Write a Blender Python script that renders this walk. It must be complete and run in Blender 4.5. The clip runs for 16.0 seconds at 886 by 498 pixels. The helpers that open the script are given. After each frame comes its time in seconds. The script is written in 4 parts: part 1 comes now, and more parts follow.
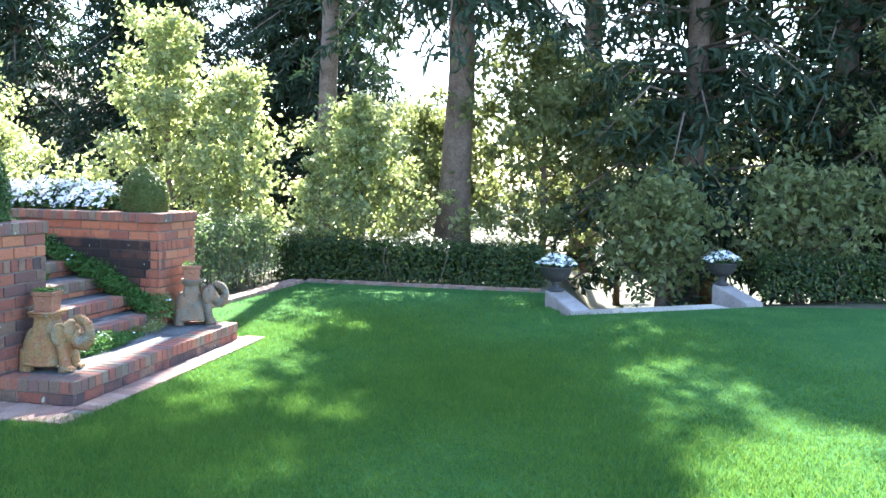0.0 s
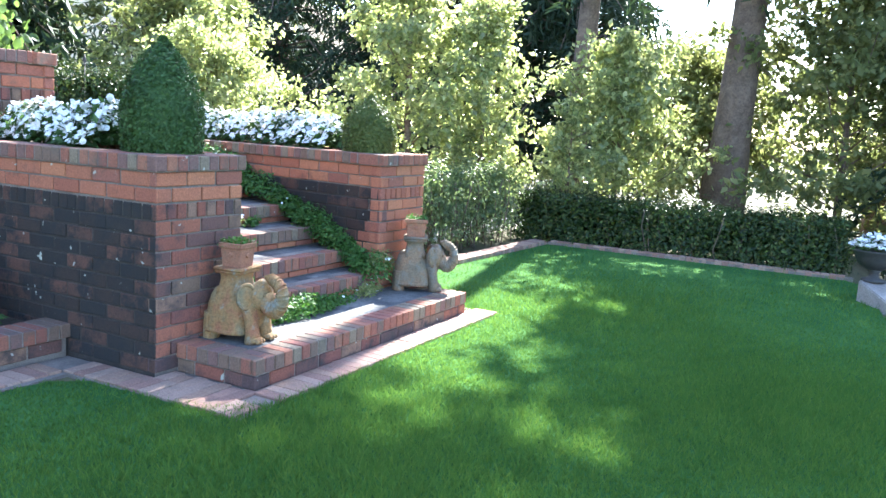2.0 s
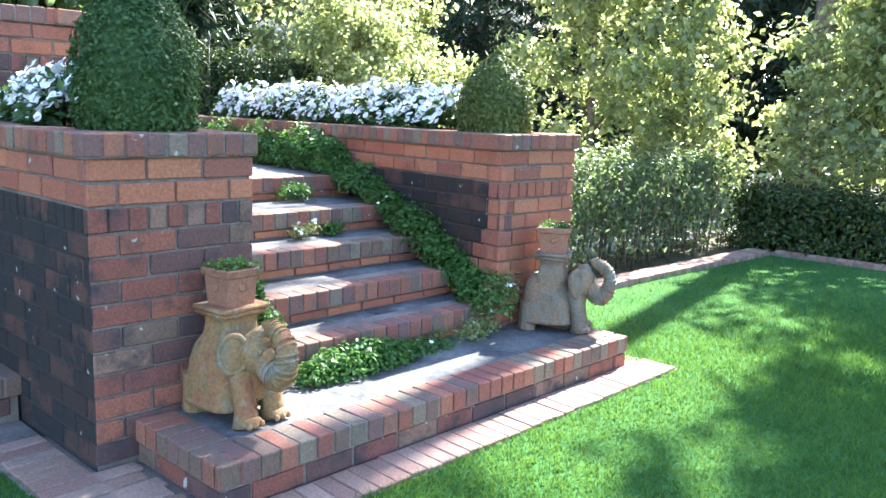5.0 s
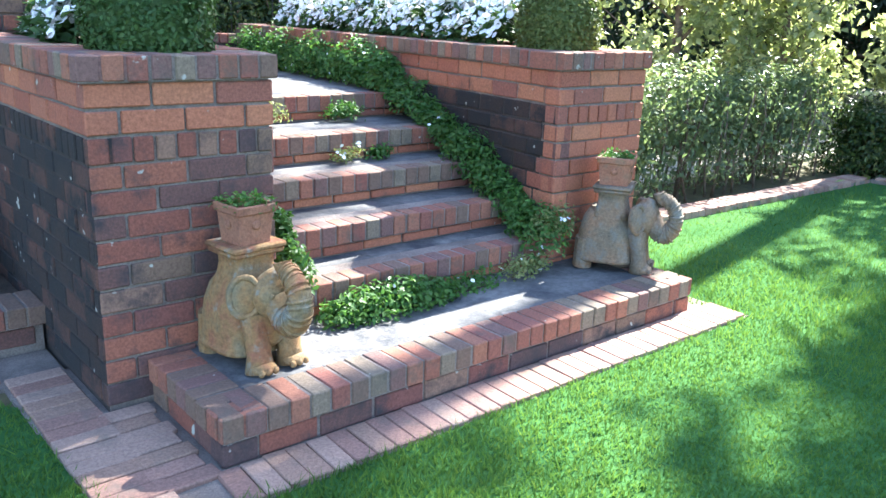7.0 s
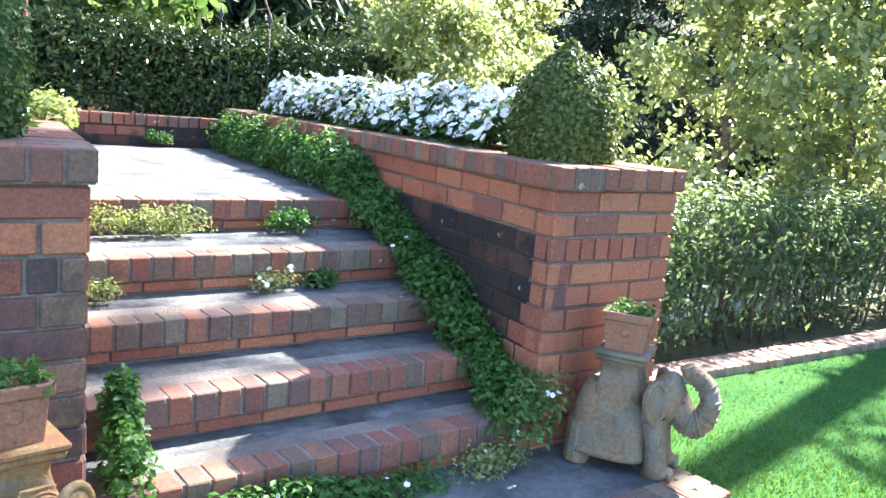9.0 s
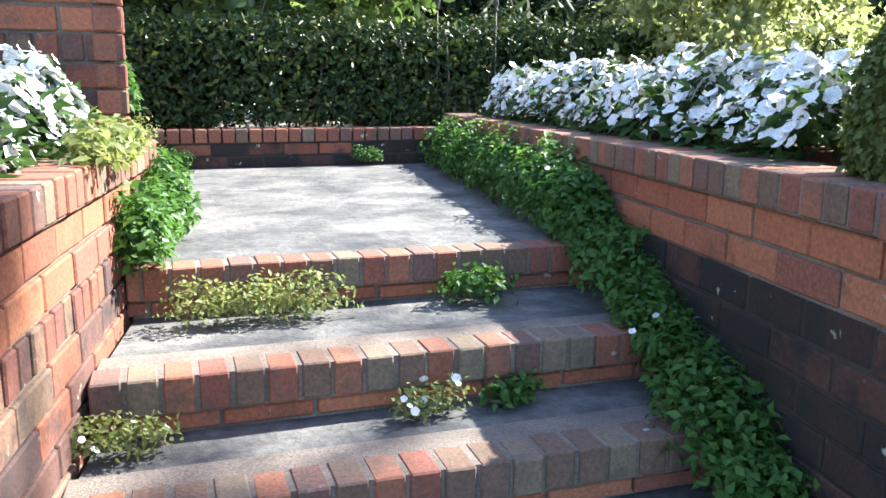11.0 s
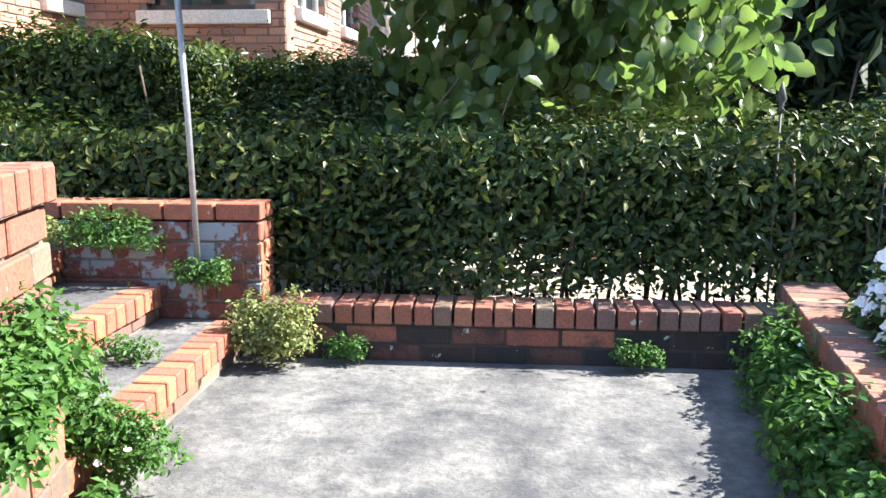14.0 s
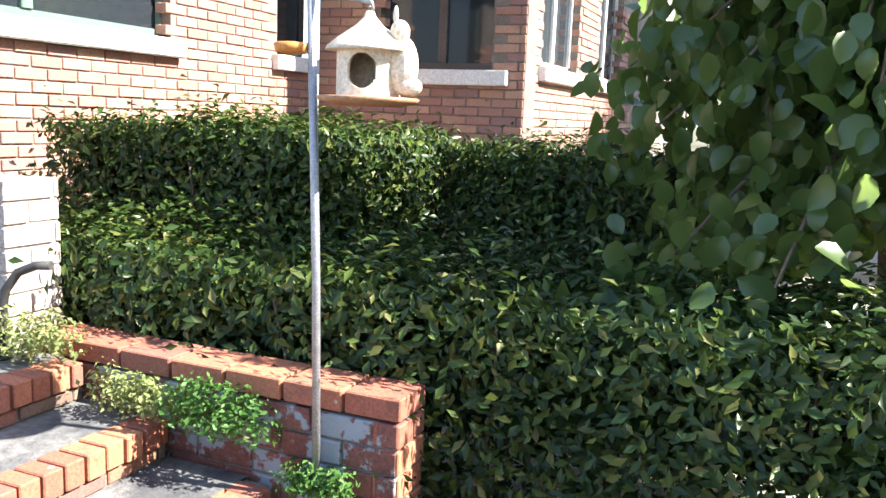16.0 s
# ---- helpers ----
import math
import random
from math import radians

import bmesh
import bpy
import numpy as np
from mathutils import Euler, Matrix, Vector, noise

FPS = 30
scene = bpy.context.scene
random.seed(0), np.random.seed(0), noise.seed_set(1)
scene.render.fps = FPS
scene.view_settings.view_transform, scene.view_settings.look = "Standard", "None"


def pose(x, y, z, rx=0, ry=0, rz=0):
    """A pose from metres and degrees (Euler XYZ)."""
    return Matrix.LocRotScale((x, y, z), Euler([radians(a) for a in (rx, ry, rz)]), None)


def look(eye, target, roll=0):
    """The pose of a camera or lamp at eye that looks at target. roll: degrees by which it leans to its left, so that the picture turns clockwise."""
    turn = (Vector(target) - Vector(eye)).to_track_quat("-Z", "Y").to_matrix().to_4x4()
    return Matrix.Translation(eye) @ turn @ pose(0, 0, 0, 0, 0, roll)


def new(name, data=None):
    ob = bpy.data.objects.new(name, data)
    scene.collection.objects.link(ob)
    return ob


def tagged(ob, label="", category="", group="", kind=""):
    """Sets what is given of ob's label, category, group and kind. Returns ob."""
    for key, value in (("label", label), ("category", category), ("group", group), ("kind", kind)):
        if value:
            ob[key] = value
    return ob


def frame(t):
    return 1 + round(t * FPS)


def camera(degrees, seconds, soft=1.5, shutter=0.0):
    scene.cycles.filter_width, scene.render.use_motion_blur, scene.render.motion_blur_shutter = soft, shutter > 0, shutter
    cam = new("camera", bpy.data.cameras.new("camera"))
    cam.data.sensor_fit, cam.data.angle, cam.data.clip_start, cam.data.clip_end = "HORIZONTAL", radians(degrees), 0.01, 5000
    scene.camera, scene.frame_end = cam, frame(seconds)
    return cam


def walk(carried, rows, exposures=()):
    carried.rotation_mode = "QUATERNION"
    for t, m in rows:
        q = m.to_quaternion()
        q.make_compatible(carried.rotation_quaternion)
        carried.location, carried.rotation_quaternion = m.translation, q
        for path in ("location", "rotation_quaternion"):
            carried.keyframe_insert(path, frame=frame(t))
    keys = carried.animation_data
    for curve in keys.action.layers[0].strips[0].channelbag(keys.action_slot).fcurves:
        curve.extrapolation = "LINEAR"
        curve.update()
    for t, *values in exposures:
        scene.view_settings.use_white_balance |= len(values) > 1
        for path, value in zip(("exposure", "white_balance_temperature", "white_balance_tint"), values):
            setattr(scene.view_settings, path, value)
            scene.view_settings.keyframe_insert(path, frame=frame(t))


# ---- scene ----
cam = camera(56.4, 16.0)

PATH = [
    (0, (-5.711, -4.359, 1.656), (-3.759, -3.958, 1.493), 1.0),
    (0.5, (-5.324, -4.06, 1.671), (-3.422, -3.468, 1.493), 2.4),
    (1, (-4.922, -3.887, 1.646), (-3.03, -3.263, 1.466), 2.0),
    (1.5, (-4.433, -3.749, 1.552), (-2.621, -2.943, 1.289), 2.4),
    (2, (-4.066, -3.649, 1.545), (-2.319, -2.719, 1.253), 3.2),
    (2.5, (-3.673, -3.614, 1.528), (-1.989, -2.593, 1.181), 2.2),
    (3, (-3.268, -3.503, 1.483), (-1.635, -2.392, 1.166), 3.6),
    (3.5, (-2.868, -3.319, 1.476), (-1.276, -2.131, 1.247), 5.9),
    (4, (-2.52, -3.196, 1.397), (-1.037, -1.876, 1.158), 3.8),
    (4.5, (-2.195, -3.124, 1.417), (-0.791, -1.745, 1.062), 2.6),
    (5, (-1.98, -2.997, 1.409), (-0.548, -1.64, 1.081), 1.8),
    (7.3, (-1.478, -2.85, 1.472), (-0.235, -1.387, 0.91), 2.0),
    (7.5, (-1.387, -2.734, 1.46), (-0.098, -1.299, 0.931), 3.2),
    (8, (-1.152, -2.564, 1.474), (0.108, -1.089, 0.988), 2.6),
    (8.5, (-0.808, -2.431, 1.489), (0.428, -0.917, 1.066), 4.9),
    (9, (-0.542, -2.197, 1.471), (0.655, -0.631, 1.133), 5.0),
    (9.5, (-0.351, -1.851, 1.467), (0.739, -0.209, 1.126), 3.0),
    (11.8, (0.676, -0.38, 1.492), (1.136, 1.537, 1.156), 1.4),
    (12, (0.725, -0.187, 1.488), (1.189, 1.738, 1.204), 2.3),
    (12.5, (0.882, 0.237, 1.579), (1.133, 2.192, 1.241), 0.2),
    (13, (1.074, 0.589, 1.774), (1.176, 2.562, 1.46), 1.3),
    (13.5, (1.174, 0.862, 1.899), (1.086, 2.836, 1.591), 0.5),
    (14, (1.137, 1.223, 2.079), (0.971, 3.185, 1.728), 0.1),
    (14.5, (1.184, 1.529, 2.211), (0.831, 3.467, 1.869), 2.7),
    (15, (1.22, 1.781, 2.292), (0.695, 3.687, 1.989), 1.9),
    (15.5, (1.151, 2.12, 2.442), (0.572, 4.001, 2.084), 0.9),
    (16, (1.112, 2.491, 2.527), (0.342, 4.31, 2.212), 2.3),
]
walk(cam, [(t, look(e, g, r)) for t, e, g, r in PATH], [(0, 3.05, 5700, 11), (5, 2.9, 5750, 11), (9.5, 2.8, 5850, 10), (12, 1.95, 6000, 11), (14, 2.2, 6000, 12), (16, 2.4, 6100, 12)])

# ---- light ----
SUN = Vector((0.95, 0.20, 0.90)).normalized()
world = bpy.data.worlds.new("world")
scene.world = world
world.use_nodes = True
wn = world.node_tree
sky = wn.nodes.new("ShaderNodeTexSky")
sky.sky_type = "NISHITA"
sky.sun_disc = False
sky.sun_elevation = math.asin(SUN.z)
sky.sun_rotation = math.atan2(SUN.x, SUN.y)
wn.nodes["Background"].inputs["Strength"].default_value = 0.12
wn.links.new(sky.outputs[0], wn.nodes["Background"].inputs["Color"])
sun = new("sun", bpy.data.lights.new("sun", "SUN"))
sun.data.energy = 5.0
sun.data.angle = radians(0.6)
sun.data.color = (1.0, 0.93, 0.8)
sun.matrix_world = look(SUN * 60, (0, 0, 0))


# ---- materials ----
def material(name, rough=0.8):
    m = bpy.data.materials.new(name)
    m.use_nodes = True
    n, l = m.node_tree.nodes, m.node_tree.links
    b = n["Principled BSDF"]
    b.inputs["Roughness"].default_value = rough
    return m, n, l, b


def ramp(n, stops):
    r = n.new("ShaderNodeValToRGB")
    r.color_ramp.elements[0].position, r.color_ramp.elements[0].color = stops[0][0], (*stops[0][1], 1)
    r.color_ramp.elements[1].position, r.color_ramp.elements[1].color = stops[-1][0], (*stops[-1][1], 1)
    for p, c in stops[1:-1]:
        r.color_ramp.elements.new(p).color = (*c, 1)
    return r


def grain(n, l, scale, detail=6, rough=0.6, stretch=None):
    g = n.new("ShaderNodeNewGeometry")
    t = n.new("ShaderNodeTexNoise")
    t.inputs["Scale"].default_value, t.inputs["Detail"].default_value, t.inputs["Roughness"].default_value = scale, detail, rough
    if stretch:
        v = n.new("ShaderNodeVectorMath")
        v.operation = "MULTIPLY"
        v.inputs[1].default_value = stretch
        l.new(g.outputs["Position"], v.inputs[0])
        l.new(v.outputs[0], t.inputs["Vector"])
    else:
        l.new(g.outputs["Position"], t.inputs["Vector"])
    return t.outputs["Fac"]


def mixed(n, l, fac, a, b, kind="MIX"):
    m = n.new("ShaderNodeMix")
    m.data_type, m.blend_type = "RGBA", kind
    for s, v in ((0, fac), (6, a), (7, b)):
        if hasattr(v, "links"):
            l.new(v, m.inputs[s])
        else:
            m.inputs[s].default_value = v if s == 0 else (*v, 1)
    return m.outputs[2]


def relief(n, l, b, height, strength, distance=0.01):
    u = n.new("ShaderNodeBump")
    u.inputs["Strength"].default_value, u.inputs["Distance"].default_value = strength, distance
    l.new(height, u.inputs["Height"])
    l.new(u.outputs[0], b.inputs["Normal"])


def surface(name, stops, scale=3, rough=0.85, fine=60, bump=0.4, dirt=None, dirt_scale=1.2, dirt_at=(0.5, 0.62), metal=0.0):
    """Two scales of noise: broad patches through a ramp, fine grain in tone and relief, and stains where dirt is given."""
    m, n, l, b = material(name, rough)
    broad, small = grain(n, l, scale), grain(n, l, fine, 4, 0.7)
    r = ramp(n, stops)
    l.new(broad, r.inputs[0])
    g = ramp(n, [(0.3, (0.62, 0.62, 0.62)), (0.7, (1.25, 1.25, 1.25))])
    l.new(small, g.inputs[0])
    c = mixed(n, l, 1.0, r.outputs[0], g.outputs[0], "MULTIPLY")
    if dirt:
        d = ramp(n, [(dirt_at[0], (0, 0, 0)), (dirt_at[1], (1, 1, 1))])
        l.new(grain(n, l, dirt_scale, 8, 0.65), d.inputs[0])
        c = mixed(n, l, d.outputs[0], c, dirt)
    l.new(c, b.inputs["Base Color"])
    b.inputs["Metallic"].default_value = metal
    relief(n, l, b, small, bump)
    return m


def brick_material(name, stops, dirt, at, lichen=0.7):
    m, n, l, b = material(name, 0.9)
    o = n.new("ShaderNodeObjectInfo")
    r = ramp(n, stops)
    r.color_ramp.interpolation = "CONSTANT" if len(stops) > 5 else "LINEAR"
    l.new(o.outputs["Random"], r.inputs[0])
    small = grain(n, l, 90, 5, 0.7)
    g = ramp(n, [(0.3, (0.6, 0.6, 0.6)), (0.7, (1.25, 1.25, 1.25))])
    l.new(small, g.inputs[0])
    c = mixed(n, l, 1.0, r.outputs[0], g.outputs[0], "MULTIPLY")
    d = ramp(n, [(at[0], (0, 0, 0)), (at[1], (1, 1, 1))])
    l.new(grain(n, l, 6, 8, 0.7), d.inputs[0])
    c = mixed(n, l, d.outputs[0], c, dirt)
    li = ramp(n, [(lichen, (0, 0, 0)), (lichen + 0.04, (1, 1, 1))])
    l.new(grain(n, l, 16, 3, 0.5), li.inputs[0])
    c = mixed(n, l, li.outputs[0], c, (0.42, 0.42, 0.36))
    l.new(c, b.inputs["Base Color"])
    relief(n, l, b, small, 0.5, 0.006)
    return m


def leaf_material(name, stops, rough=0.5, through_light=0.35, spec=0.4):
    """Leaf colours vary by leaf; some light passes through the blade."""
    m, n, l, b = material(name, rough)
    g = n.new("ShaderNodeNewGeometry")
    r = ramp(n, stops)
    l.new(g.outputs["Random Per Island"], r.inputs[0])
    c = mixed(n, l, 0.35, r.outputs[0], mixed(n, l, grain(n, l, 2.5), tuple(v * 0.45 for v in stops[0][1]), tuple(min(1, v * 1.4) for v in stops[-1][1])))
    l.new(c, b.inputs["Base Color"])
    b.inputs["Specular IOR Level"].default_value = spec
    t = n.new("ShaderNodeBsdfTranslucent")
    l.new(mixed(n, l, 1.0, c, (1.55, 1.55, 1.15), "MULTIPLY"), t.inputs["Color"])
    s = n.new("ShaderNodeMixShader")
    s.inputs[0].default_value = through_light
    l.new(b.outputs[0], s.inputs[1])
    l.new(t.outputs[0], s.inputs[2])
    l.new(s.outputs[0], n["Material Output"].inputs["Surface"])
    return m


RED = [(0.0, (0.36, 0.125, 0.07)), (0.16, (0.42, 0.155, 0.082)), (0.32, (0.32, 0.11, 0.065)), (0.48, (0.44, 0.175, 0.09)),
       (0.64, (0.29, 0.11, 0.073)), (0.82, (0.38, 0.14, 0.078)), (1.0, (0.33, 0.1, 0.055))]
MIXED = [(0.0, (0.24, 0.085, 0.055)), (0.18, (0.15, 0.075, 0.06)), (0.34, (0.30, 0.11, 0.065)), (0.5, (0.19, 0.12, 0.08)),
         (0.62, (0.10, 0.06, 0.055)), (0.74, (0.26, 0.15, 0.10)), (0.88, (0.21, 0.08, 0.06)), (1.0, (0.2, 0.1, 0.07))]
EDGE = [(0.0, (0.28, 0.11, 0.07)), (0.2, (0.19, 0.12, 0.085)), (0.36, (0.33, 0.14, 0.085)), (0.5, (0.23, 0.175, 0.12)),
        (0.64, (0.26, 0.10, 0.07)), (0.8, (0.20, 0.11, 0.09)), (1.0, (0.3, 0.13, 0.08))]
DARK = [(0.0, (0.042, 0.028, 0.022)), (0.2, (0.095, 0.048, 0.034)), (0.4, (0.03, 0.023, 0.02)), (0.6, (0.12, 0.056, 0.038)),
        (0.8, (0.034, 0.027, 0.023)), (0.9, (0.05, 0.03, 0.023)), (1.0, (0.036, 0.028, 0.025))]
M_RED = brick_material("red_brick", RED, (0.12, 0.07, 0.05), (0.56, 0.75), 0.72)
M_MIXED = brick_material("weathered_brick", MIXED, (0.05, 0.04, 0.04), (0.49, 0.66), 0.7)
M_EDGE = brick_material("edging_brick", EDGE, (0.10, 0.09, 0.07), (0.52, 0.72), 0.71)
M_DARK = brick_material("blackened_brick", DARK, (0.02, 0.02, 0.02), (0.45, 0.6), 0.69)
M_HOUSE = brick_material("house_brick", [(p, (r * 1.05, g * 1.55, b * 2.0)) for p, (r, g, b) in RED], (0.24, 0.14, 0.11), (0.55, 0.8), 0.8)
M_PAVE = brick_material("paving_brick", [(0.0, (0.34, 0.20, 0.15)), (0.25, (0.28, 0.16, 0.12)), (0.5, (0.36, 0.24, 0.18)), (0.75, (0.25, 0.15, 0.12)), (0.85, (0.32, 0.2, 0.14)), (1.0, (0.3, 0.18, 0.14))], (0.16, 0.13, 0.1), (0.52, 0.75), 0.75)
M_FLAKE = surface("flaking_blue_grey_paint", [(0.3, (0.13, 0.05, 0.038)), (0.7, (0.22, 0.085, 0.06))], 9, 0.85, 70, 0.5, (0.27, 0.31, 0.33), 5, (0.5, 0.53))
M_MORTAR = surface("mortar", [(0.3, (0.15, 0.12, 0.10)), (0.7, (0.29, 0.245, 0.205))], 5, 0.95, 120, 0.6, (0.12, 0.10, 0.09), 3, (0.56, 0.72))
M_SOOT = surface("dark_mortar", [(0.3, (0.03, 0.025, 0.022)), (0.7, (0.075, 0.06, 0.05))], 5, 0.95, 120, 0.6)
M_CONC = surface("weathered_concrete", [(0.3, (0.09, 0.09, 0.09)), (0.52, (0.15, 0.147, 0.14)), (0.72, (0.23, 0.222, 0.205))], 3.0, 0.92, 26, 1.0, (0.045, 0.047, 0.052), 3.6, (0.46, 0.66))
M_TERRA = surface("terracotta", [(0.3, (0.27, 0.115, 0.065)), (0.7, (0.36, 0.17, 0.10))], 8, 0.85, 90, 0.4, (0.18, 0.14, 0.09), 9, (0.55, 0.72))
M_STATUE = surface("ochre_statue_clay", [(0.32, (0.30, 0.12, 0.06)), (0.46, (0.30, 0.17, 0.065)), (0.58, (0.25, 0.18, 0.09)), (0.72, (0.15, 0.14, 0.09))], 7, 0.85, 60, 0.7, (0.27, 0.26, 0.21), 10, (0.56, 0.66))
M_STATUE2 = surface("grey_statue_clay", [(0.32, (0.26, 0.15, 0.08)), (0.5, (0.22, 0.16, 0.10)), (0.68, (0.13, 0.12, 0.09))], 7, 0.85, 70, 0.6, (0.2, 0.19, 0.16), 12, (0.5, 0.68))
M_IRON = surface("dark_iron", [(0.3, (0.03, 0.03, 0.03)), (0.7, (0.06, 0.055, 0.05))], 20, 0.6, 150, 0.3)
M_STEEL = surface("grey_steel", [(0.3, (0.30, 0.30, 0.31)), (0.7, (0.42, 0.42, 0.43))], 20, 0.45, 150, 0.2, metal=0.6)
M_SLAB = surface("pale_stone", [(0.3, (0.28, 0.24, 0.21)), (0.7, (0.42, 0.37, 0.33))], 4, 0.9, 60, 0.5)
M_BARK = surface("bark", [(0.3, (0.11, 0.075, 0.055)), (0.7, (0.22, 0.16, 0.12))], 5, 0.95, 25, 1.0)
M_TWIG = surface("twig", [(0.3, (0.10, 0.075, 0.05)), (0.7, (0.17, 0.13, 0.09))], 15, 0.9, 80, 0.5)
M_SOIL = surface("soil", [(0.3, (0.035, 0.026, 0.018)), (0.7, (0.085, 0.062, 0.042))], 6, 0.95, 50, 1.0)
M_WOODS = surface("forest_floor", [(0.3, (0.05, 0.05, 0.02)), (0.7, (0.13, 0.11, 0.05))], 0.8, 0.95, 12, 1.0)
M_DRY = surface("dry_path", [(0.3, (0.35, 0.31, 0.22)), (0.7, (0.55, 0.5, 0.4))], 1.2, 0.95, 30, 0.8)
M_LAWN = surface("lawn_soil", [(0.3, (0.034, 0.105, 0.03)), (0.7, (0.068, 0.155, 0.042))], 1.6, 0.95, 45, 1.0)
M_LAWN.node_tree.nodes["Principled BSDF"].inputs["Specular IOR Level"].default_value = 0.04
M_CREAM = surface("cream_glaze", [(0.3, (0.60, 0.50, 0.38)), (0.7, (0.75, 0.66, 0.52))], 12, 0.5, 90, 0.15)
M_ORANGE = surface("orange_plastic", [(0.3, (0.55, 0.2, 0.04)), (0.7, (0.65, 0.27, 0.06))], 12, 0.45, 90, 0.1)
M_RUST = surface("brown_glaze", [(0.3, (0.30, 0.16, 0.08)), (0.7, (0.40, 0.22, 0.12))], 12, 0.5, 90, 0.15)
M_WHITE = surface("white_paint", [(0.3, (0.70, 0.68, 0.62)), (0.7, (0.82, 0.8, 0.75))], 3, 0.6, 80, 0.15)
M_GREEN = surface("green_paint", [(0.3, (0.10, 0.16, 0.13)), (0.7, (0.14, 0.20, 0.17))], 4, 0.5, 90, 0.15)
M_BROWN = surface("brown_paint", [(0.3, (0.06, 0.045, 0.035)), (0.7, (0.10, 0.075, 0.06))], 4, 0.5, 90, 0.15)
M_ROOF = surface("roof_tile", [(0.3, (0.12, 0.07, 0.05)), (0.7, (0.2, 0.12, 0.09))], 4, 0.9, 40, 0.6)
M_CURTAIN = surface("curtain", [(0.3, (0.40, 0.34, 0.26)), (0.7, (0.5, 0.43, 0.34))], 6, 0.9, 60, 0.3)
M_HILL = surface("dry_hillside", [(0.3, (0.42, 0.33, 0.2)), (0.7, (0.62, 0.5, 0.33))], 0.06, 0.95, 1.5, 0.5)
M_PETAL = surface("white_petal", [(0.3, (0.78, 0.78, 0.78)), (0.7, (0.88, 0.88, 0.86))], 20, 0.6, 150, 0.1)
M_GLASS, _n, _l, _b = material("window_glass", 0.05)
_b.inputs["Base Color"].default_value = (0.02, 0.025, 0.03, 1)
_b.inputs["Specular IOR Level"].default_value = 0.8

L_HEDGE = leaf_material("hedge_leaf", [(0.0, (0.012, 0.026, 0.009)), (0.6, (0.036, 0.068, 0.014)), (0.84, (0.11, 0.15, 0.028)), (0.93, (0.17, 0.16, 0.05)), (1.0, (0.03, 0.055, 0.015))], 0.36, 0.13, 0.22)
L_PRIVET = leaf_material("privet_leaf", [(0.0, (0.05, 0.09, 0.045)), (0.7, (0.10, 0.15, 0.065)), (1.0, (0.22, 0.26, 0.12))], 0.38, 0.5, 0.55)
L_BOX = leaf_material("box_leaf", [(0.0, (0.03, 0.075, 0.022)), (0.7, (0.05, 0.11, 0.03)), (1.0, (0.09, 0.15, 0.035))], 0.5, 0.25, 0.3)
L_BOXY = leaf_material("yellowing_box_leaf", [(0.0, (0.06, 0.10, 0.025)), (0.7, (0.10, 0.14, 0.03)), (1.0, (0.17, 0.18, 0.05))], 0.5, 0.25, 0.3)
L_CREEP = leaf_material("creeper_leaf", [(0.0, (0.035, 0.10, 0.022)), (0.7, (0.06, 0.16, 0.03)), (1.0, (0.12, 0.22, 0.05))], 0.5, 0.35, 0.3)
L_PALE = leaf_material("pale_leaf", [(0.0, (0.10, 0.16, 0.04)), (0.7, (0.2, 0.25, 0.08)), (1.0, (0.36, 0.35, 0.16))], 0.6, 0.35, 0.3)
L_BED = leaf_material("bedding_leaf", [(0.0, (0.03, 0.07, 0.02)), (1.0, (0.07, 0.13, 0.035))], 0.5, 0.3, 0.3)
L_TREE = leaf_material("yellow_green_leaf", [(0.0, (0.05, 0.085, 0.03)), (0.55, (0.18, 0.24, 0.075)), (0.8, (0.42, 0.46, 0.2)), (1.0, (0.52, 0.52, 0.3))], 0.38, 0.55, 0.55)
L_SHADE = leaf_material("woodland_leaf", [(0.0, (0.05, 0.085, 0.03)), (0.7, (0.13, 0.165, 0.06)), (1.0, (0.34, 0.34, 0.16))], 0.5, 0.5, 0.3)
L_CONE = leaf_material("conifer_needle", [(0.0, (0.018, 0.04, 0.022)), (0.8, (0.035, 0.065, 0.035)), (1.0, (0.06, 0.085, 0.04))], 0.6, 0.2, 0.3)
L_BIG = leaf_material("broad_leaf", [(0.0, (0.05, 0.10, 0.028)), (0.7, (0.085, 0.15, 0.042)), (1.0, (0.15, 0.21, 0.07))], 0.3, 0.55, 0.7)
L_GRASS = leaf_material("grass_blade", [(0.0, (0.043, 0.12, 0.028)), (0.7, (0.074, 0.168, 0.038)), (1.0, (0.15, 0.225, 0.045))], 0.85, 0.4, 0.03)


# ---- mesh helpers ----
def part(name, bm, mat, parent=None, label=""):
    me = bpy.data.meshes.new(name)
    bm.to_mesh(me)
    bm.free()
    me.materials.append(mat)
    ob = new(name, me)
    if parent:
        ob.parent = parent
    if label:
        ob["label"] = label
    return ob


def raw(name, verts, faces, mat, parent=None, smooth=False):
    me = bpy.data.meshes.new(name)
    me.from_pydata(verts, [], faces)
    me.materials.append(mat)
    if smooth:
        me.polygons.foreach_set("use_smooth", [True] * len(me.polygons))
    ob = new(name, me)
    if parent:
        ob.parent = parent
    return ob


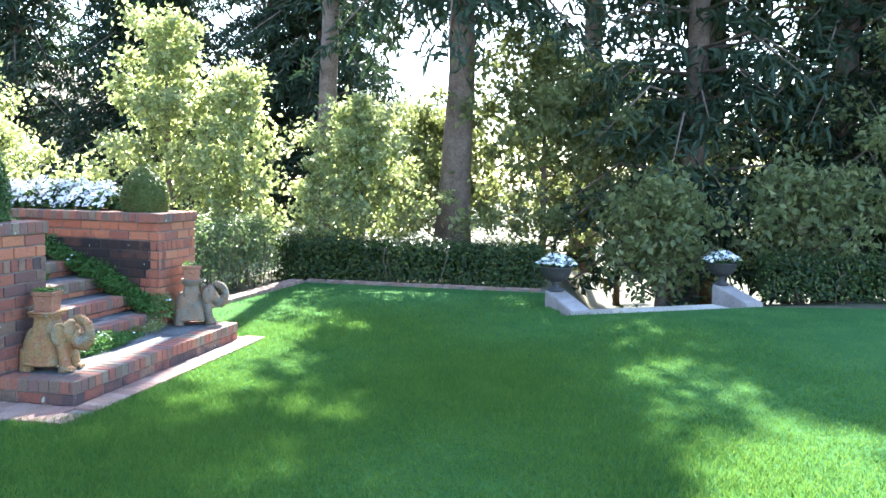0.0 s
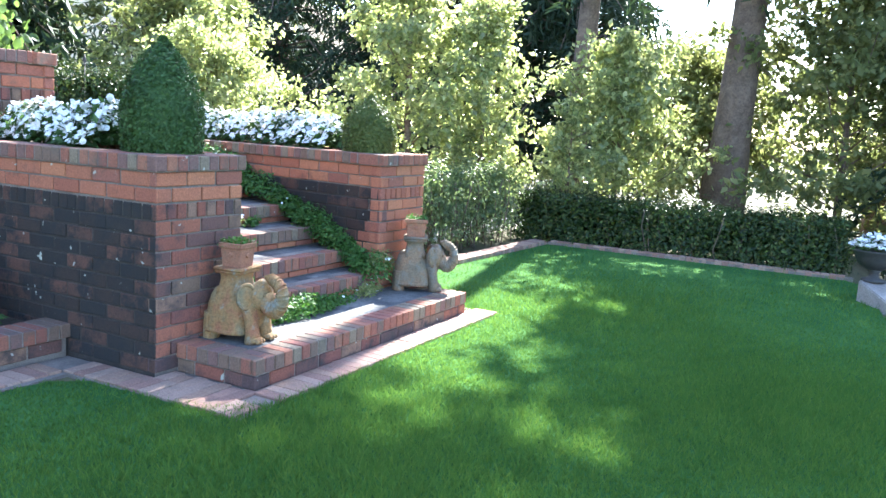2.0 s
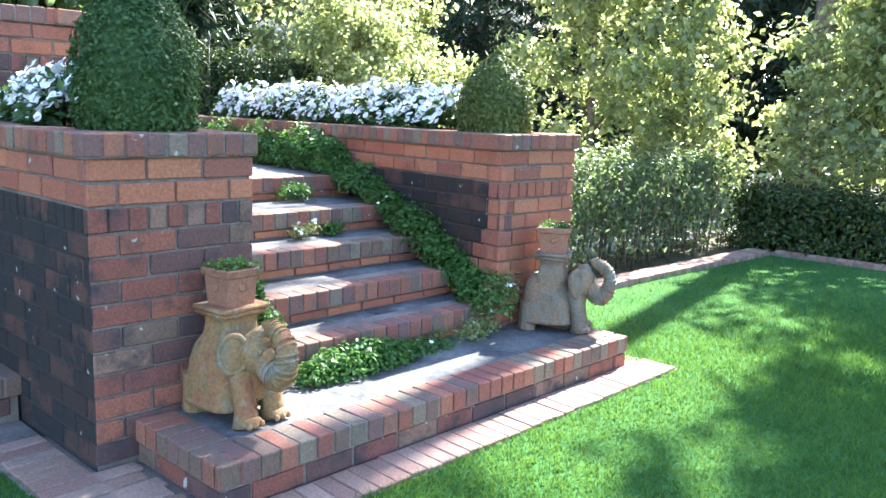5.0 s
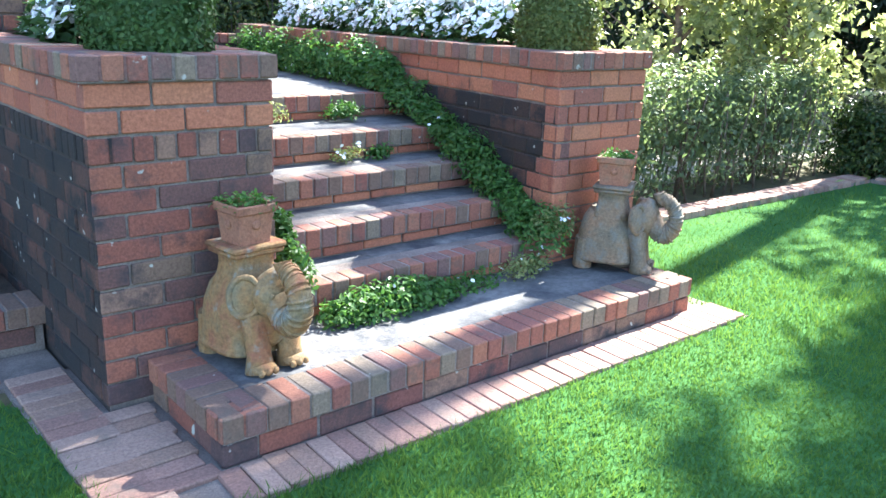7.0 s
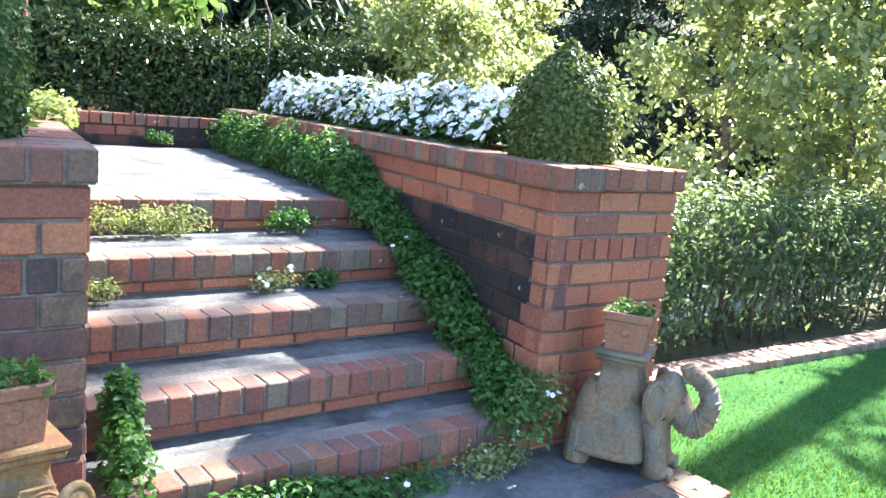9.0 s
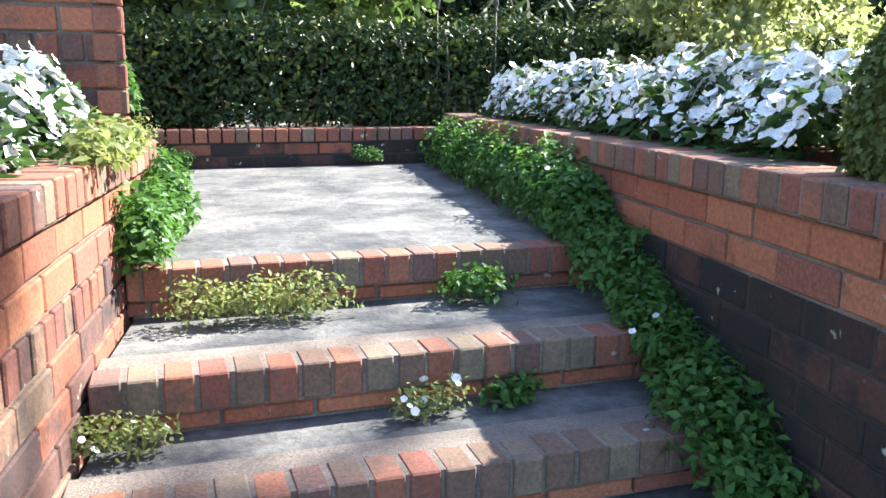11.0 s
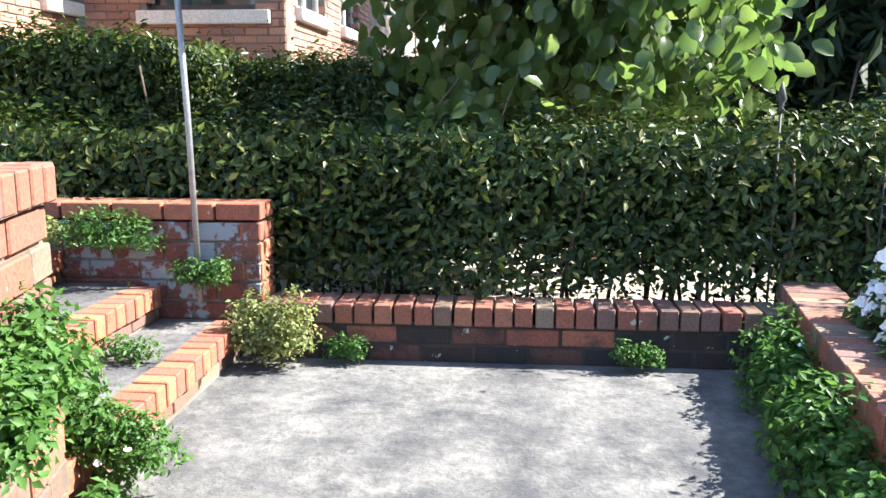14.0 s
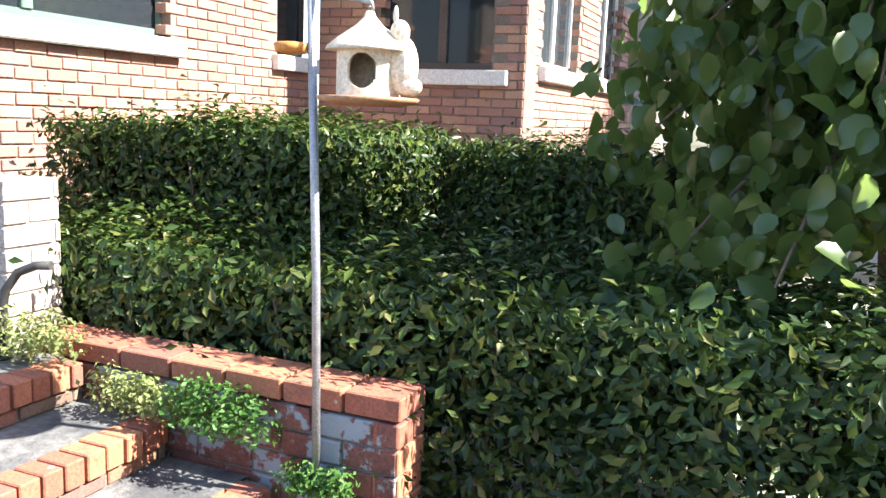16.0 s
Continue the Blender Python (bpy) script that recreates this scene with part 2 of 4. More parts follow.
def box(bm, lo, hi, bevel=0.0, m=None):
    r = bmesh.ops.create_cube(bm, size=1)
    vs = r["verts"]
    c = [(a + b) / 2 for a, b in zip(lo, hi)]
    d = [b - a for a, b in zip(lo, hi)]
    for v in vs:
        v.co = Vector(c[i] + v.co[i] * d[i] for i in range(3))
    if bevel:
        es = list({e for v in vs for e in v.link_edges})
        r = bmesh.ops.bevel(bm, geom=es, offset=bevel, segments=2, affect="EDGES")
        vs = list({v for f in r["faces"] for v in f.verts} | {v for v in vs if v.is_valid})
    if m:
        bmesh.ops.transform(bm, matrix=m, verts=vs)
    return bm


def prism(bm, outline, z0, z1):
    lo = [bm.verts.new((x, y, z0)) for x, y in outline]
    hi = [bm.verts.new((x, y, z1)) for x, y in outline]
    n = len(outline)
    bm.faces.new(hi)
    bm.faces.new(lo[::-1])
    for i in range(n):
        bm.faces.new((lo[i], lo[(i + 1) % n], hi[(i + 1) % n], hi[i]))
    return bm


def tube(bm, pts, radii, sides=8):
    rings = []
    for i, p in enumerate(pts):
        p = Vector(p)
        d = (Vector(pts[min(i + 1, len(pts) - 1)]) - Vector(pts[max(i - 1, 0)])).normalized()
        a = d.orthogonal().normalized() if abs(d.z) < 0.99 else Vector((1, 0, 0))
        b = d.cross(a)
        rings.append([bm.verts.new(p + radii[i] * (math.cos(k * math.tau / sides) * a + math.sin(k * math.tau / sides) * b)) for k in range(sides)])
    for r, s in zip(rings, rings[1:]):
        # line the rings up so that the tube does not twist
        best = min(range(sides), key=lambda o: sum((r[k].co - s[(k + o) % sides].co).length for k in range(sides)))
        for k in range(sides):
            f = bm.faces.new((r[k], r[(k + 1) % sides], s[(k + 1 + best) % sides], s[(k + best) % sides]))
            f.smooth = True
    bm.faces.new(rings[0][::-1])
    bm.faces.new(rings[-1])
    return bm


def lathe(bm, profile, centre=(0, 0, 0), sides=24):
    rings = [[bm.verts.new((centre[0] + r * math.cos(k * math.tau / sides), centre[1] + r * math.sin(k * math.tau / sides), centre[2] + z)) for k in range(sides)] for r, z in profile]
    for a, b in zip(rings, rings[1:]):
        for k in range(sides):
            bm.faces.new((a[k], a[(k + 1) % sides], b[(k + 1) % sides], b[k])).smooth = True
    bm.faces.new(rings[0][::-1])
    bm.faces.new(rings[-1])
    return bm


rng = np.random.default_rng(7)


def leaves(name, centres, size, mat, parent=None, slim=0.5, out=None, droop=0.0, fold=0.25, spread=0.4, stray=0.6):
    """One mesh of folded leaves: each has a base, two sides and a tip. out: the way that each leaf faces."""
    c = np.asarray(centres, float)
    n = len(c)
    nor = rng.normal(size=(n, 3)) if out is None else np.asarray(out, float) + rng.normal(size=(n, 3)) * stray
    nor /= np.linalg.norm(nor, axis=1)[:, None] + 1e-9
    d = rng.normal(size=(n, 3))
    d[:, 2] -= droop
    d -= (d * nor).sum(1)[:, None] * nor
    d /= np.linalg.norm(d, axis=1)[:, None] + 1e-9
    s = np.cross(nor, d)
    ln = size * (1 + spread * rng.uniform(-1, 1, n))[:, None]
    w = ln * slim * 0.5
    v = np.stack([c, c + d * ln * 0.45 + s * w + nor * ln * fold * 0.4, c + d * ln - nor * ln * fold * 0.3, c + d * ln * 0.45 - s * w + nor * ln * fold * 0.4], 1).reshape(-1, 3)
    i = np.arange(n)[:, None] * 4
    f = np.concatenate([i + [0, 2, 1], i + [0, 3, 2]], 1).reshape(-1, 3)
    me = bpy.data.meshes.new(name)
    me.vertices.add(len(v))
    me.vertices.foreach_set("co", v.ravel())
    me.loops.add(f.size)
    me.loops.foreach_set("vertex_index", f.ravel().astype(np.int32))
    me.polygons.add(len(f))
    me.polygons.foreach_set("loop_start", np.arange(len(f), dtype=np.int32) * 3)
    me.update(calc_edges=True)
    me.materials.append(mat)
    ob = new(name, me)
    if parent:
        ob.parent = parent
    return ob


def thing(name, label, category, group="", kind="", at=(0, 0, 0)):
    return tagged(new(name), label, category, group, kind) if at == (0, 0, 0) else moved(tagged(new(name), label, category, group, kind), at)


def moved(ob, at, turn=0):
    ob.matrix_world = pose(*at, 0, 0, turn)
    return ob


# ---- bricks ----
PITCH, COURSE, JOINT = 0.2375, 0.0905, 0.011
BRICKS = {}


def brick_mesh(size, mat):
    key = (tuple(round(v, 3) for v in size), mat.name)
    if key not in BRICKS:
        bm = bmesh.new()
        box(bm, [-v / 2 for v in size], [v / 2 for v in size])
        bmesh.ops.bevel(bm, geom=bm.edges[:], offset=0.0045, segments=1, affect="EDGES")
        me = bpy.data.meshes.new("brick")
        bm.to_mesh(me)
        bm.free()
        me.materials.append(mat)
        BRICKS[key] = me
    return BRICKS[key]


def lay(parent, size, mat, m):
    ob = new("brick", brick_mesh(size, mat))
    ob.parent = parent
    j = random.uniform
    ob.matrix_world = m @ pose(j(-0.002, 0.002), j(-0.003, 0.003), j(-0.002, 0.002), j(-0.6, 0.6), j(-0.5, 0.5), j(-0.7, 0.7))
    return ob


def basis(a, b):
    """Local x from a to b, z up, y inward to the left of that way."""
    d = Vector((b[0] - a[0], b[1] - a[1], 0))
    return Matrix.Translation((a[0], a[1], 0)) @ Matrix.Rotation(math.atan2(d.y, d.x), 4, "Z"), d.length


def course(parent, m, length, z, h, pitch, mat, depth=0.1, start=0.0, proud=0.0):
    x = -start
    while x < length - 0.02:
        a, b = max(x, 0) + JOINT / 2, min(x + pitch, length) - JOINT / 2
        if b - a > 0.02:
            lay(parent, (b - a, depth, h - JOINT), random.choice(mat) if isinstance(mat, list) else mat, m @ Matrix.Translation(((a + b) / 2, depth / 2 - proud, z + h / 2)))
        x += pitch


def brick_face(parent, a, b, top, bottom, mats, cap=True, cap_mat=None, soldier=True, cap_depth=0.24, proud=0.0):
    """Bricks on one face of a wall, from its cap down. The face lies to the right of the way from a to b."""
    m, ln = basis(a, b)
    z, k = top, 0
    if cap:
        z -= 0.098
        course(parent, m @ Matrix.Translation((-0.02, 0, 0)), ln + 0.04, z, 0.098, 0.0835, cap_mat or M_EDGE, cap_depth, 0.0, 0.02)
        part("bed", box(bmesh.new(), (-0.01, -0.012, z + 0.002), (ln + 0.01, cap_depth - 0.03, top - 0.009), 0, m), M_MORTAR, parent)
    while z - COURSE > bottom - 0.05:
        if soldier and k == 2:
            z -= 0.10
            course(parent, m, ln, z, 0.10, 0.08, mats[min(k, len(mats) - 1)], 0.1, 0.0, proud)
        else:
            z -= COURSE
            course(parent, m, ln, z, COURSE, PITCH, mats[min(k, len(mats) - 1)], 0.1, PITCH / 2 if k % 2 else 0.0, proud)
        k += 1


def core(name, outline, z0, z1, label, mat=M_MORTAR):
    ob = part(name, prism(bmesh.new(), outline, z0, z1), mat)
    return tagged(ob, label, "wall", kind="structure")


# ---- ground ----
SK = 0.14          # the stairs lean to the right by this much a metre
TOP = 1.298
STEP_Y = [-0.01, 0.30, 0.66, 1.03, 1.575]
STEP_Z = [0.335, 0.487, 0.64, 0.795, 0.95]


def ground_height(x, y):
    # distance past the line between the two urns, where the ground falls away
    past = (x - 4.75) * 0.846 + (y + 3.75) * 0.533
    away = max(0.0, min(past, 30.0)) if y < -3.4 else 0.0
    far = max(0.0, x - 9.0)
    return -0.03 - 0.16 * min(away, 8) * (1 if y < -3.6 else 0.3) - 0.03 * min(far, 40)


def make_ground():
    xs = np.concatenate([[-900, -300, -120, -60, -30, -18], np.arange(-12, 26, 0.5), [28, 32, 40, 55, 75, 100, 150, 300, 900]])
    ys = np.concatenate([[-900, -300, -120, -60, -30, -20], np.arange(-14, 20, 0.5), [22, 28, 40, 55, 75, 100, 150, 300, 900]])
    vs = [(x, y, min(14, ground_height(x, y)) + 0.02 * noise.noise((x, y, 0))) for y in ys for x in xs]
    w = len(xs)
    fs = [(j * w + i, j * w + i + 1, (j + 1) * w + i + 1, (j + 1) * w + i) for j in range(len(ys) - 1) for i in range(w - 1)]
    return tagged(raw("ground", vs, fs, M_WOODS, None, True), "brown leaf-strewn woodland ground around the lawn", "ground", kind="structure")


make_ground()
LAWN = [(-14, -14), (6.9, -14), (6.9, -8.9), (6.35, -6.35), (4.72, -3.75), (6.55, -3.55), (6.9, -3.3), (6.85, 0.55), (2.2, 0.75), (2.2, -0.83), (-0.35, -0.85), (-0.7, -0.8), (-0.88, -0.62), (-0.945, -0.3), (-0.95, 0.25), (-1.1, 0.42), (-1.5, 0.49), (-14, 0.5)]
lawn = part("lawn", prism(bmesh.new(), LAWN, -0.06, -0.012), M_LAWN)
tagged(lawn, "mown green lawn in front of the brick steps", "lawn", kind="structure")


def in_polygon(px, py, poly):
    r = np.zeros(len(px), bool)
    for (x0, y0), (x1, y1) in zip(poly, poly[1:] + poly[:1]):
        r ^= ((y0 > py) != (y1 > py)) & (px < (x1 - x0) * (py - y0) / (y1 - y0 + 1e-12) + x0)
    return r


def grass():
    x = rng.normal(-1.0, 3.0, 420000)
    y = rng.normal(-2.4, 2.3, 420000)
    keep = in_polygon(x, y, LAWN)
    x, y = x[keep], y[keep]
    n = len(x)
    h = rng.uniform(0.018, 0.05, n) * (1 + 0.5 * np.sin(x * 1.3) * np.sin(y * 1.7 + 1))
    a = rng.uniform(0, math.tau, n)
    lean = rng.normal(0, 0.5, (n, 2)) * h[:, None]
    w = 0.0035
    b = np.stack([x, y, np.full(n, -0.013)], 1)
    dx = np.stack([np.cos(a) * w, np.sin(a) * w, np.zeros(n)], 1)
    tip = b + np.stack([lean[:, 0], lean[:, 1], h], 1)
    v = np.stack([b - dx, b + dx, tip], 1).reshape(-1, 3)
    me = bpy.data.meshes.new("grass")
    me.vertices.add(len(v))
    me.vertices.foreach_set("co", v.ravel())
    me.loops.add(len(v))
    me.loops.foreach_set("vertex_index", np.arange(len(v), dtype=np.int32))
    me.polygons.add(n)
    me.polygons.foreach_set("loop_start", np.arange(n, dtype=np.int32) * 3)
    me.update(calc_edges=True)
    me.materials.append(L_GRASS)
    tagged(new("grass", me), "short dense green grass blades of the lawn", "grass", kind="stuff")


grass()

# pale drive behind the side hedge
drive = part("drive_ground", prism(bmesh.new(), [(3.1, 1.7), (9.5, 1.5), (9.5, 2.35), (4.2, 4.0), (3.5, 4.0)], -0.2, 0.0), M_DRY)
tagged(drive, "pale sunlit gravel drive behind the side hedge", "ground", kind="structure")

# upper terrace behind the stairs
terrace = part("terrace_ground", prism(bmesh.new(), [(-14, 4.95), (2.55, 4.95), (3.2, 7.5), (9, 14), (9, 26), (-14, 26)], -0.3, 0.96), M_DRY)
tagged(terrace, "pale dry ground of the upper garden terrace", "ground", kind="structure")
bank = part("bank_ground", prism(bmesh.new(), [(-14, 2.3), (-0.1, 2.3), (-0.3, 3.08), (-0.9, 3.08), (-0.9, 4.95), (-14, 4.95)], -0.3, 1.2), M_SOIL)
tagged(bank, "dark soil of the raised bed behind the wall", "ground", kind="structure")


# ---- the stairs ----
def stairs():
    st = thing("stairs", "five concrete steps edged with upright red bricks", "stairs", kind="structure")
    for k in range(5):
        y0, z = STEP_Y[k], STEP_Z[k]
        bed = prism(bmesh.new(), [(0.02 + SK * y0, y0 + 0.009), (1.66 + SK * y0, y0 + 0.009), (1.68 + SK * y0, y0 + 0.21), (0.03 + SK * y0, y0 + 0.21)], z - 0.104, z - 0.0085)
        prism(bed, [(0.02 + SK * y0, y0 + 0.035), (1.66 + SK * y0, y0 + 0.035), (1.68 + SK * y0, y0 + 0.21), (0.03 + SK * y0, y0 + 0.21)], 0.001 * k, z - 0.105)
        part("bed", bed, M_MORTAR, st)
        if k < 4:
            y0, y1 = y0 + 0.118, STEP_Y[k + 1] + 0.1
            tread = prism(bmesh.new(), [(0.02 + SK * y0, y0), (1.66 + SK * y0, y0), (1.66 + SK * y1, y1), (0.02 + SK * y1, y1)], -0.02 + 0.001 * k, z - 0.009)
            part("tread", tread, M_CONC, st)
    y0 = STEP_Y[4] + 0.118
    bm = prism(bmesh.new(), [(0.02 + SK * y0, y0), (1.66 + SK * y0, y0), (2.36, 4.8), (-0.1, 4.8), (-0.1, 3.05), (0.2, 2.3)], -0.01, STEP_Z[4] - 0.008)
    part("landing", bm, M_CONC, st, "grey weathered concrete landing")
    for k in range(5):
        y, z = STEP_Y[k], STEP_Z[k]
        m, ln = basis((SK * y, y), (1.66 + SK * y, y))
        course(st, m, ln, z - 0.105, 0.105, 0.0842, M_EDGE, 0.12, random.uniform(0, 0.08))
        course(st, m @ Matrix.Translation((0, 0.022, 0)), ln, z - 0.158, 0.053, PITCH, M_RED, 0.1, random.uniform(0, 0.2))
    return st


stairs()


def platform():
    x0, x1, y0, z = -0.555, 2.085, -0.625, 0.182
    pl = thing("step_platform", "low concrete platform edged with upright bricks at the lawn", "step", kind="structure")
    part("slab", box(bmesh.new(), (x0 + 0.165, y0 + 0.185, -0.03), (x1 - 0.165, 0.05, z - 0.009)), M_CONC, pl)
    part("bed", box(bmesh.new(), (x0 + 0.009, y0 + 0.009, z - 0.099), (x1 - 0.009, 0.04, z - 0.0105)), M_MORTAR, pl)
    part("bed", box(bmesh.new(), (x0 + 0.02, y0 + 0.02, -0.04), (x1 - 0.02, 0.04, z - 0.1)), M_MORTAR, pl)
    for a, b in (((x0, y0), (x1, y0)), ((x0, 0), (x0, y0)), ((x1, y0), (x1, 0))):
        m, ln = basis(a, b)
        course(pl, m, ln, z - 0.1, 0.1, 0.0842, M_EDGE, 0.19 if b[1] == a[1] else 0.17, 0.0)
        course(pl, m @ Matrix.Translation((0, 0.012, 0)), ln, z - 0.19, 0.09, PITCH, M_MIXED, 0.1, 0.1)
    return pl


platform()


def paving():
    pv = thing("paving", "flat strip of pinkish bricks edging the lawn", "paving", kind="structure")
    bm = bmesh.new()
    prism(bm, [(-0.95, -0.845), (2.3, -0.845), (2.3, 0.0), (-0.95, 0.0)], -0.05, -0.008)
    prism(bm, [(-3.5, 0.45), (-0.72, 0.45), (-0.72, 0.76), (-3.5, 0.76)], -0.05, -0.007)
    prism(bm, [(-0.96, 0.0), (-0.70, 0.0), (-0.70, 0.5), (-0.96, 0.5)], -0.05, -0.006)
    part("bed", bm, M_MORTAR, pv)
    for i in range(34):
        lay(pv, (0.082, 0.215, 0.06), M_PAVE, pose(-0.55 + i * 0.0842, -0.735, -0.022, 0, 0, -3))
    for j in range(7):
        for i in range(2):
            lay(pv, (0.19, 0.083, 0.06), M_PAVE, pose(-0.66 + i * 0.2 - (0.02 if j % 2 else 0), -0.055 - j * 0.092, -0.022, 0, 0, 1)) if i == 0 or j > 6 else None
    for j in range(15):
        lay(pv, (0.215, 0.083, 0.06), M_PAVE, pose(-0.84, 0.46 - j * 0.0885, -0.022, 0, 0, 0))
    for i in range(24):
        lay(pv, (0.083, 0.235, 0.06), M_PAVE, pose(-1.0 - i * 0.0885, 0.61, -0.022, 0, 0, 0))
    return pv


paving()


def edging():
    ed = thing("lawn_edging", "pale brick edging between the lawn and the hedge", "edging", kind="structure")
    bm = bmesh.new()
    prism(bm, [(2.3, 0.68), (6.85, 0.5), (6.95, 0.72), (2.3, 0.92)], -0.05, 0.02)
    prism(bm, [(6.86, 0.5), (6.86, -3.4), (6.98, -3.4), (6.98, 0.5)], -0.05, 0.02)
    part("bed", bm, M_MORTAR, ed)
    for i in range(52):
        lay(ed, (0.08, 0.215, 0.06), M_PAVE, pose(2.36 + i * 0.0868, 0.785 - i * 0.0868 * 0.04, 0.012, 0, 0, -2.3))
    for i in range(42):
        lay(ed, (0.1, 0.085, 0.06), M_PAVE, pose(6.91, 0.42 - i * 0.09, 0.012))


edging()

# ---- walls ----
def left_wall():
    w = core("wall_left", [(-0.70, 0.012), (-0.012, 0.012), (-0.012 + SK * 2.2, 2.2), (-0.70, 2.2)], -0.06, TOP - 0.09, "blackened red brick planter wall beside the steps")
    part("backing", box(bmesh.new(), (-0.704, 0.016, -0.05), (-0.69, 2.19, TOP - 0.3)), M_SOOT, w)
    brick_face(w, (-0.71, 0), (0, 0), TOP, 0, [M_RED, M_RED, M_MIXED], proud=0.0)
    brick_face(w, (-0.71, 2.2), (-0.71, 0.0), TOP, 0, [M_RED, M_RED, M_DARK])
    brick_face(w, (0, 0), (SK * 2.2, 2.2), TOP, 0.2, [M_RED, M_RED, M_MIXED])
    part("soil", prism(bmesh.new(), [(-0.46, 0.24), (-0.22, 0.24), (-0.22 + SK * 2.1, 2.15), (-0.46, 2.15)], TOP - 0.1, TOP - 0.03), M_SOIL, w, "dark planting soil")


left_wall()


def right_wall():
    e = 4.95
    w = core("wall_right", [(1.662, 0.012), (2.35, 0.012), (2.35 + SK * e, e), (1.662 + SK * e, e)], -0.06, TOP - 0.09, "red brick planter wall with a dark stain beside the steps")
    brick_face(w, (1.65, 0), (2.363, 0), TOP, 0, [M_RED])
    m, ln = basis((1.65 + SK * e, e), (1.65, 0))
    z, k = TOP - 0.098, 0
    course(w, m @ Matrix.Translation((-0.02, 0, 0)), ln + 0.02, z, 0.098, 0.0835, M_EDGE, 0.24, 0, 0.02)
    part("bed", box(bmesh.new(), (-0.01, -0.012, z + 0.0025), (ln - 0.01, 0.21, TOP - 0.0085), 0, m), M_MORTAR, w)
    while z > 0.2:
        h = 0.10 if k == 2 else COURSE
        z -= h
        stain = (0.0, 0.0, 0.02, 0.08, 0.1, 0.17, 0.24, 0.3)[k] if k < 8 else 0.42
        # the stained stretch ends short of the corner
        course(w, m, ln - stain, z, h, PITCH, M_DARK if 2 <= k <= 8 else M_RED, 0.1, PITCH / 2 if k % 2 else 0)
        if stain:
            course(w, m @ Matrix.Translation((ln - stain, 0, 0)), stain, z, h, 0.08 if k == 2 else PITCH, [M_RED, M_RED, M_MIXED] if k < 8 else M_RED, 0.1, PITCH / 2 if k % 2 else 0)
        k += 1
    m, ln = basis((1.65 + SK * e, e), (1.65, 0))
    part("backing", box(bmesh.new(), (ln - 2.2, 0.006, 0.3), (ln - 0.14, 0.05, TOP - 0.285), 0, m), M_SOOT, w)
    brick_face(w, (2.363, 0), (2.363 + SK * 3, 3), TOP, 0.0, [M_RED], cap=True)
    part("soil", prism(bmesh.new(), [(1.92, 0.24), (2.12, 0.24), (2.12 + SK * e, e - 0.1), (1.92 + SK * e, e - 0.1)], TOP - 0.1, TOP - 0.03), M_SOIL, w, "dark planting soil")


right_wall()


def upper_wall():
    p, q = (0.25, 2.15), (0.03, 3.10)
    w = core("wall_upper", [(-4.0, 2.165), (p[0] - 0.015, 2.165), (q[0] - 0.015, 3.09), (-0.35, 3.09), (-0.35, 2.53), (-4.0, 2.53)], 0.8, 1.85, "upper red brick garden wall with a brick cap")
    brick_face(w, (-3.4, 2.15), p, 1.94, 1.1, [M_RED, M_RED, M_MIXED])
    brick_face(w, p, q, 1.94, 0.9, [M_RED, M_EDGE, M_EDGE], cap_depth=0.22)
    brick_face(w, q, (-0.36, 3.10), 1.94, 0.9, [M_RED], cap_depth=0.1)


upper_wall()


def low_planter():
    w = core("wall_low", [(-3.6, 0.775), (-0.72, 0.775), (-0.72, 1.0), (-3.6, 1.0)], -0.05, 0.11, "low brick wall holding a flower bed")
    brick_face(w, (-3.6, 0.765), (-0.72, 0.765), 0.21, 0.0, [M_MIXED], soldier=False)
    bed = part("bed_soil", prism(bmesh.new(), [(-3.6, 0.98), (-0.72, 0.98), (-0.72, 2.2), (-3.6, 2.2)], -0.05, 0.15), M_SOIL)
    tagged(bed, "dark soil of the low flower bed", "soil", kind="structure")


low_planter()


def back_walls():
    w = core("wall_back", [(0.05, 4.735), (2.34, 4.735), (2.34, 4.93), (0.05, 4.93)], 0.5, 1.12, "low brick wall at the back of the landing", M_SOOT)
    m, ln = basis((0.03, 4.72), (2.34, 4.72))
    course(w, m, ln, 1.105, 0.1, 0.0885, M_EDGE, 0.215, 0.03)
    course(w, m @ Matrix.Translation((0, 0.012, 0)), ln, 1.02, 0.085, PITCH, [M_MIXED, M_DARK], 0.1, 0.1)
    course(w, m @ Matrix.Translation((0, 0.012, 0)), ln, 0.935, 0.085, PITCH, M_DARK, 0.1, 0)
    h = core("wall_high", [(-1.6, 4.757), (0.02, 4.757), (0.02, 4.935), (-1.6, 4.935)], 0.6, 1.55, "worn brick wall beside the upper steps with flaking paint")
    for a, b in (((-1.6, 4.745), (0.03, 4.745)), ((0.03, 4.745), (0.03, 4.95))):
        m, ln = basis(a, b)
        z = 1.64
        course(h, m, ln, z - 0.085, 0.085, PITCH, M_RED, 0.2 if ln > 1 else 0.1, 0.0)
        z -= 0.085
        k = 1
        while z > 0.95:
            z -= COURSE
            course(h, m, ln, z, COURSE, PITCH, M_FLAKE if ln > 1 else M_RED, 0.1, PITCH / 2 if k % 2 else 0)
            k += 1
    # whitewashed pinkish brick; the pale stone colour also holds the glare of the sun
    p = core("wall_post", [(-2.2, 4.70), (-1.64, 4.70), (-1.64, 4.95), (-2.2, 4.95)], 0.6, 2.22, "whitewashed brick post coloured paler for strong sun, at the top of the steps", M_SLAB)
    brick_face(p, (-1.63, 4.69), (-1.63, 4.96), 2.23, 1.4, [M_SLAB], soldier=False, cap=False)


back_walls()


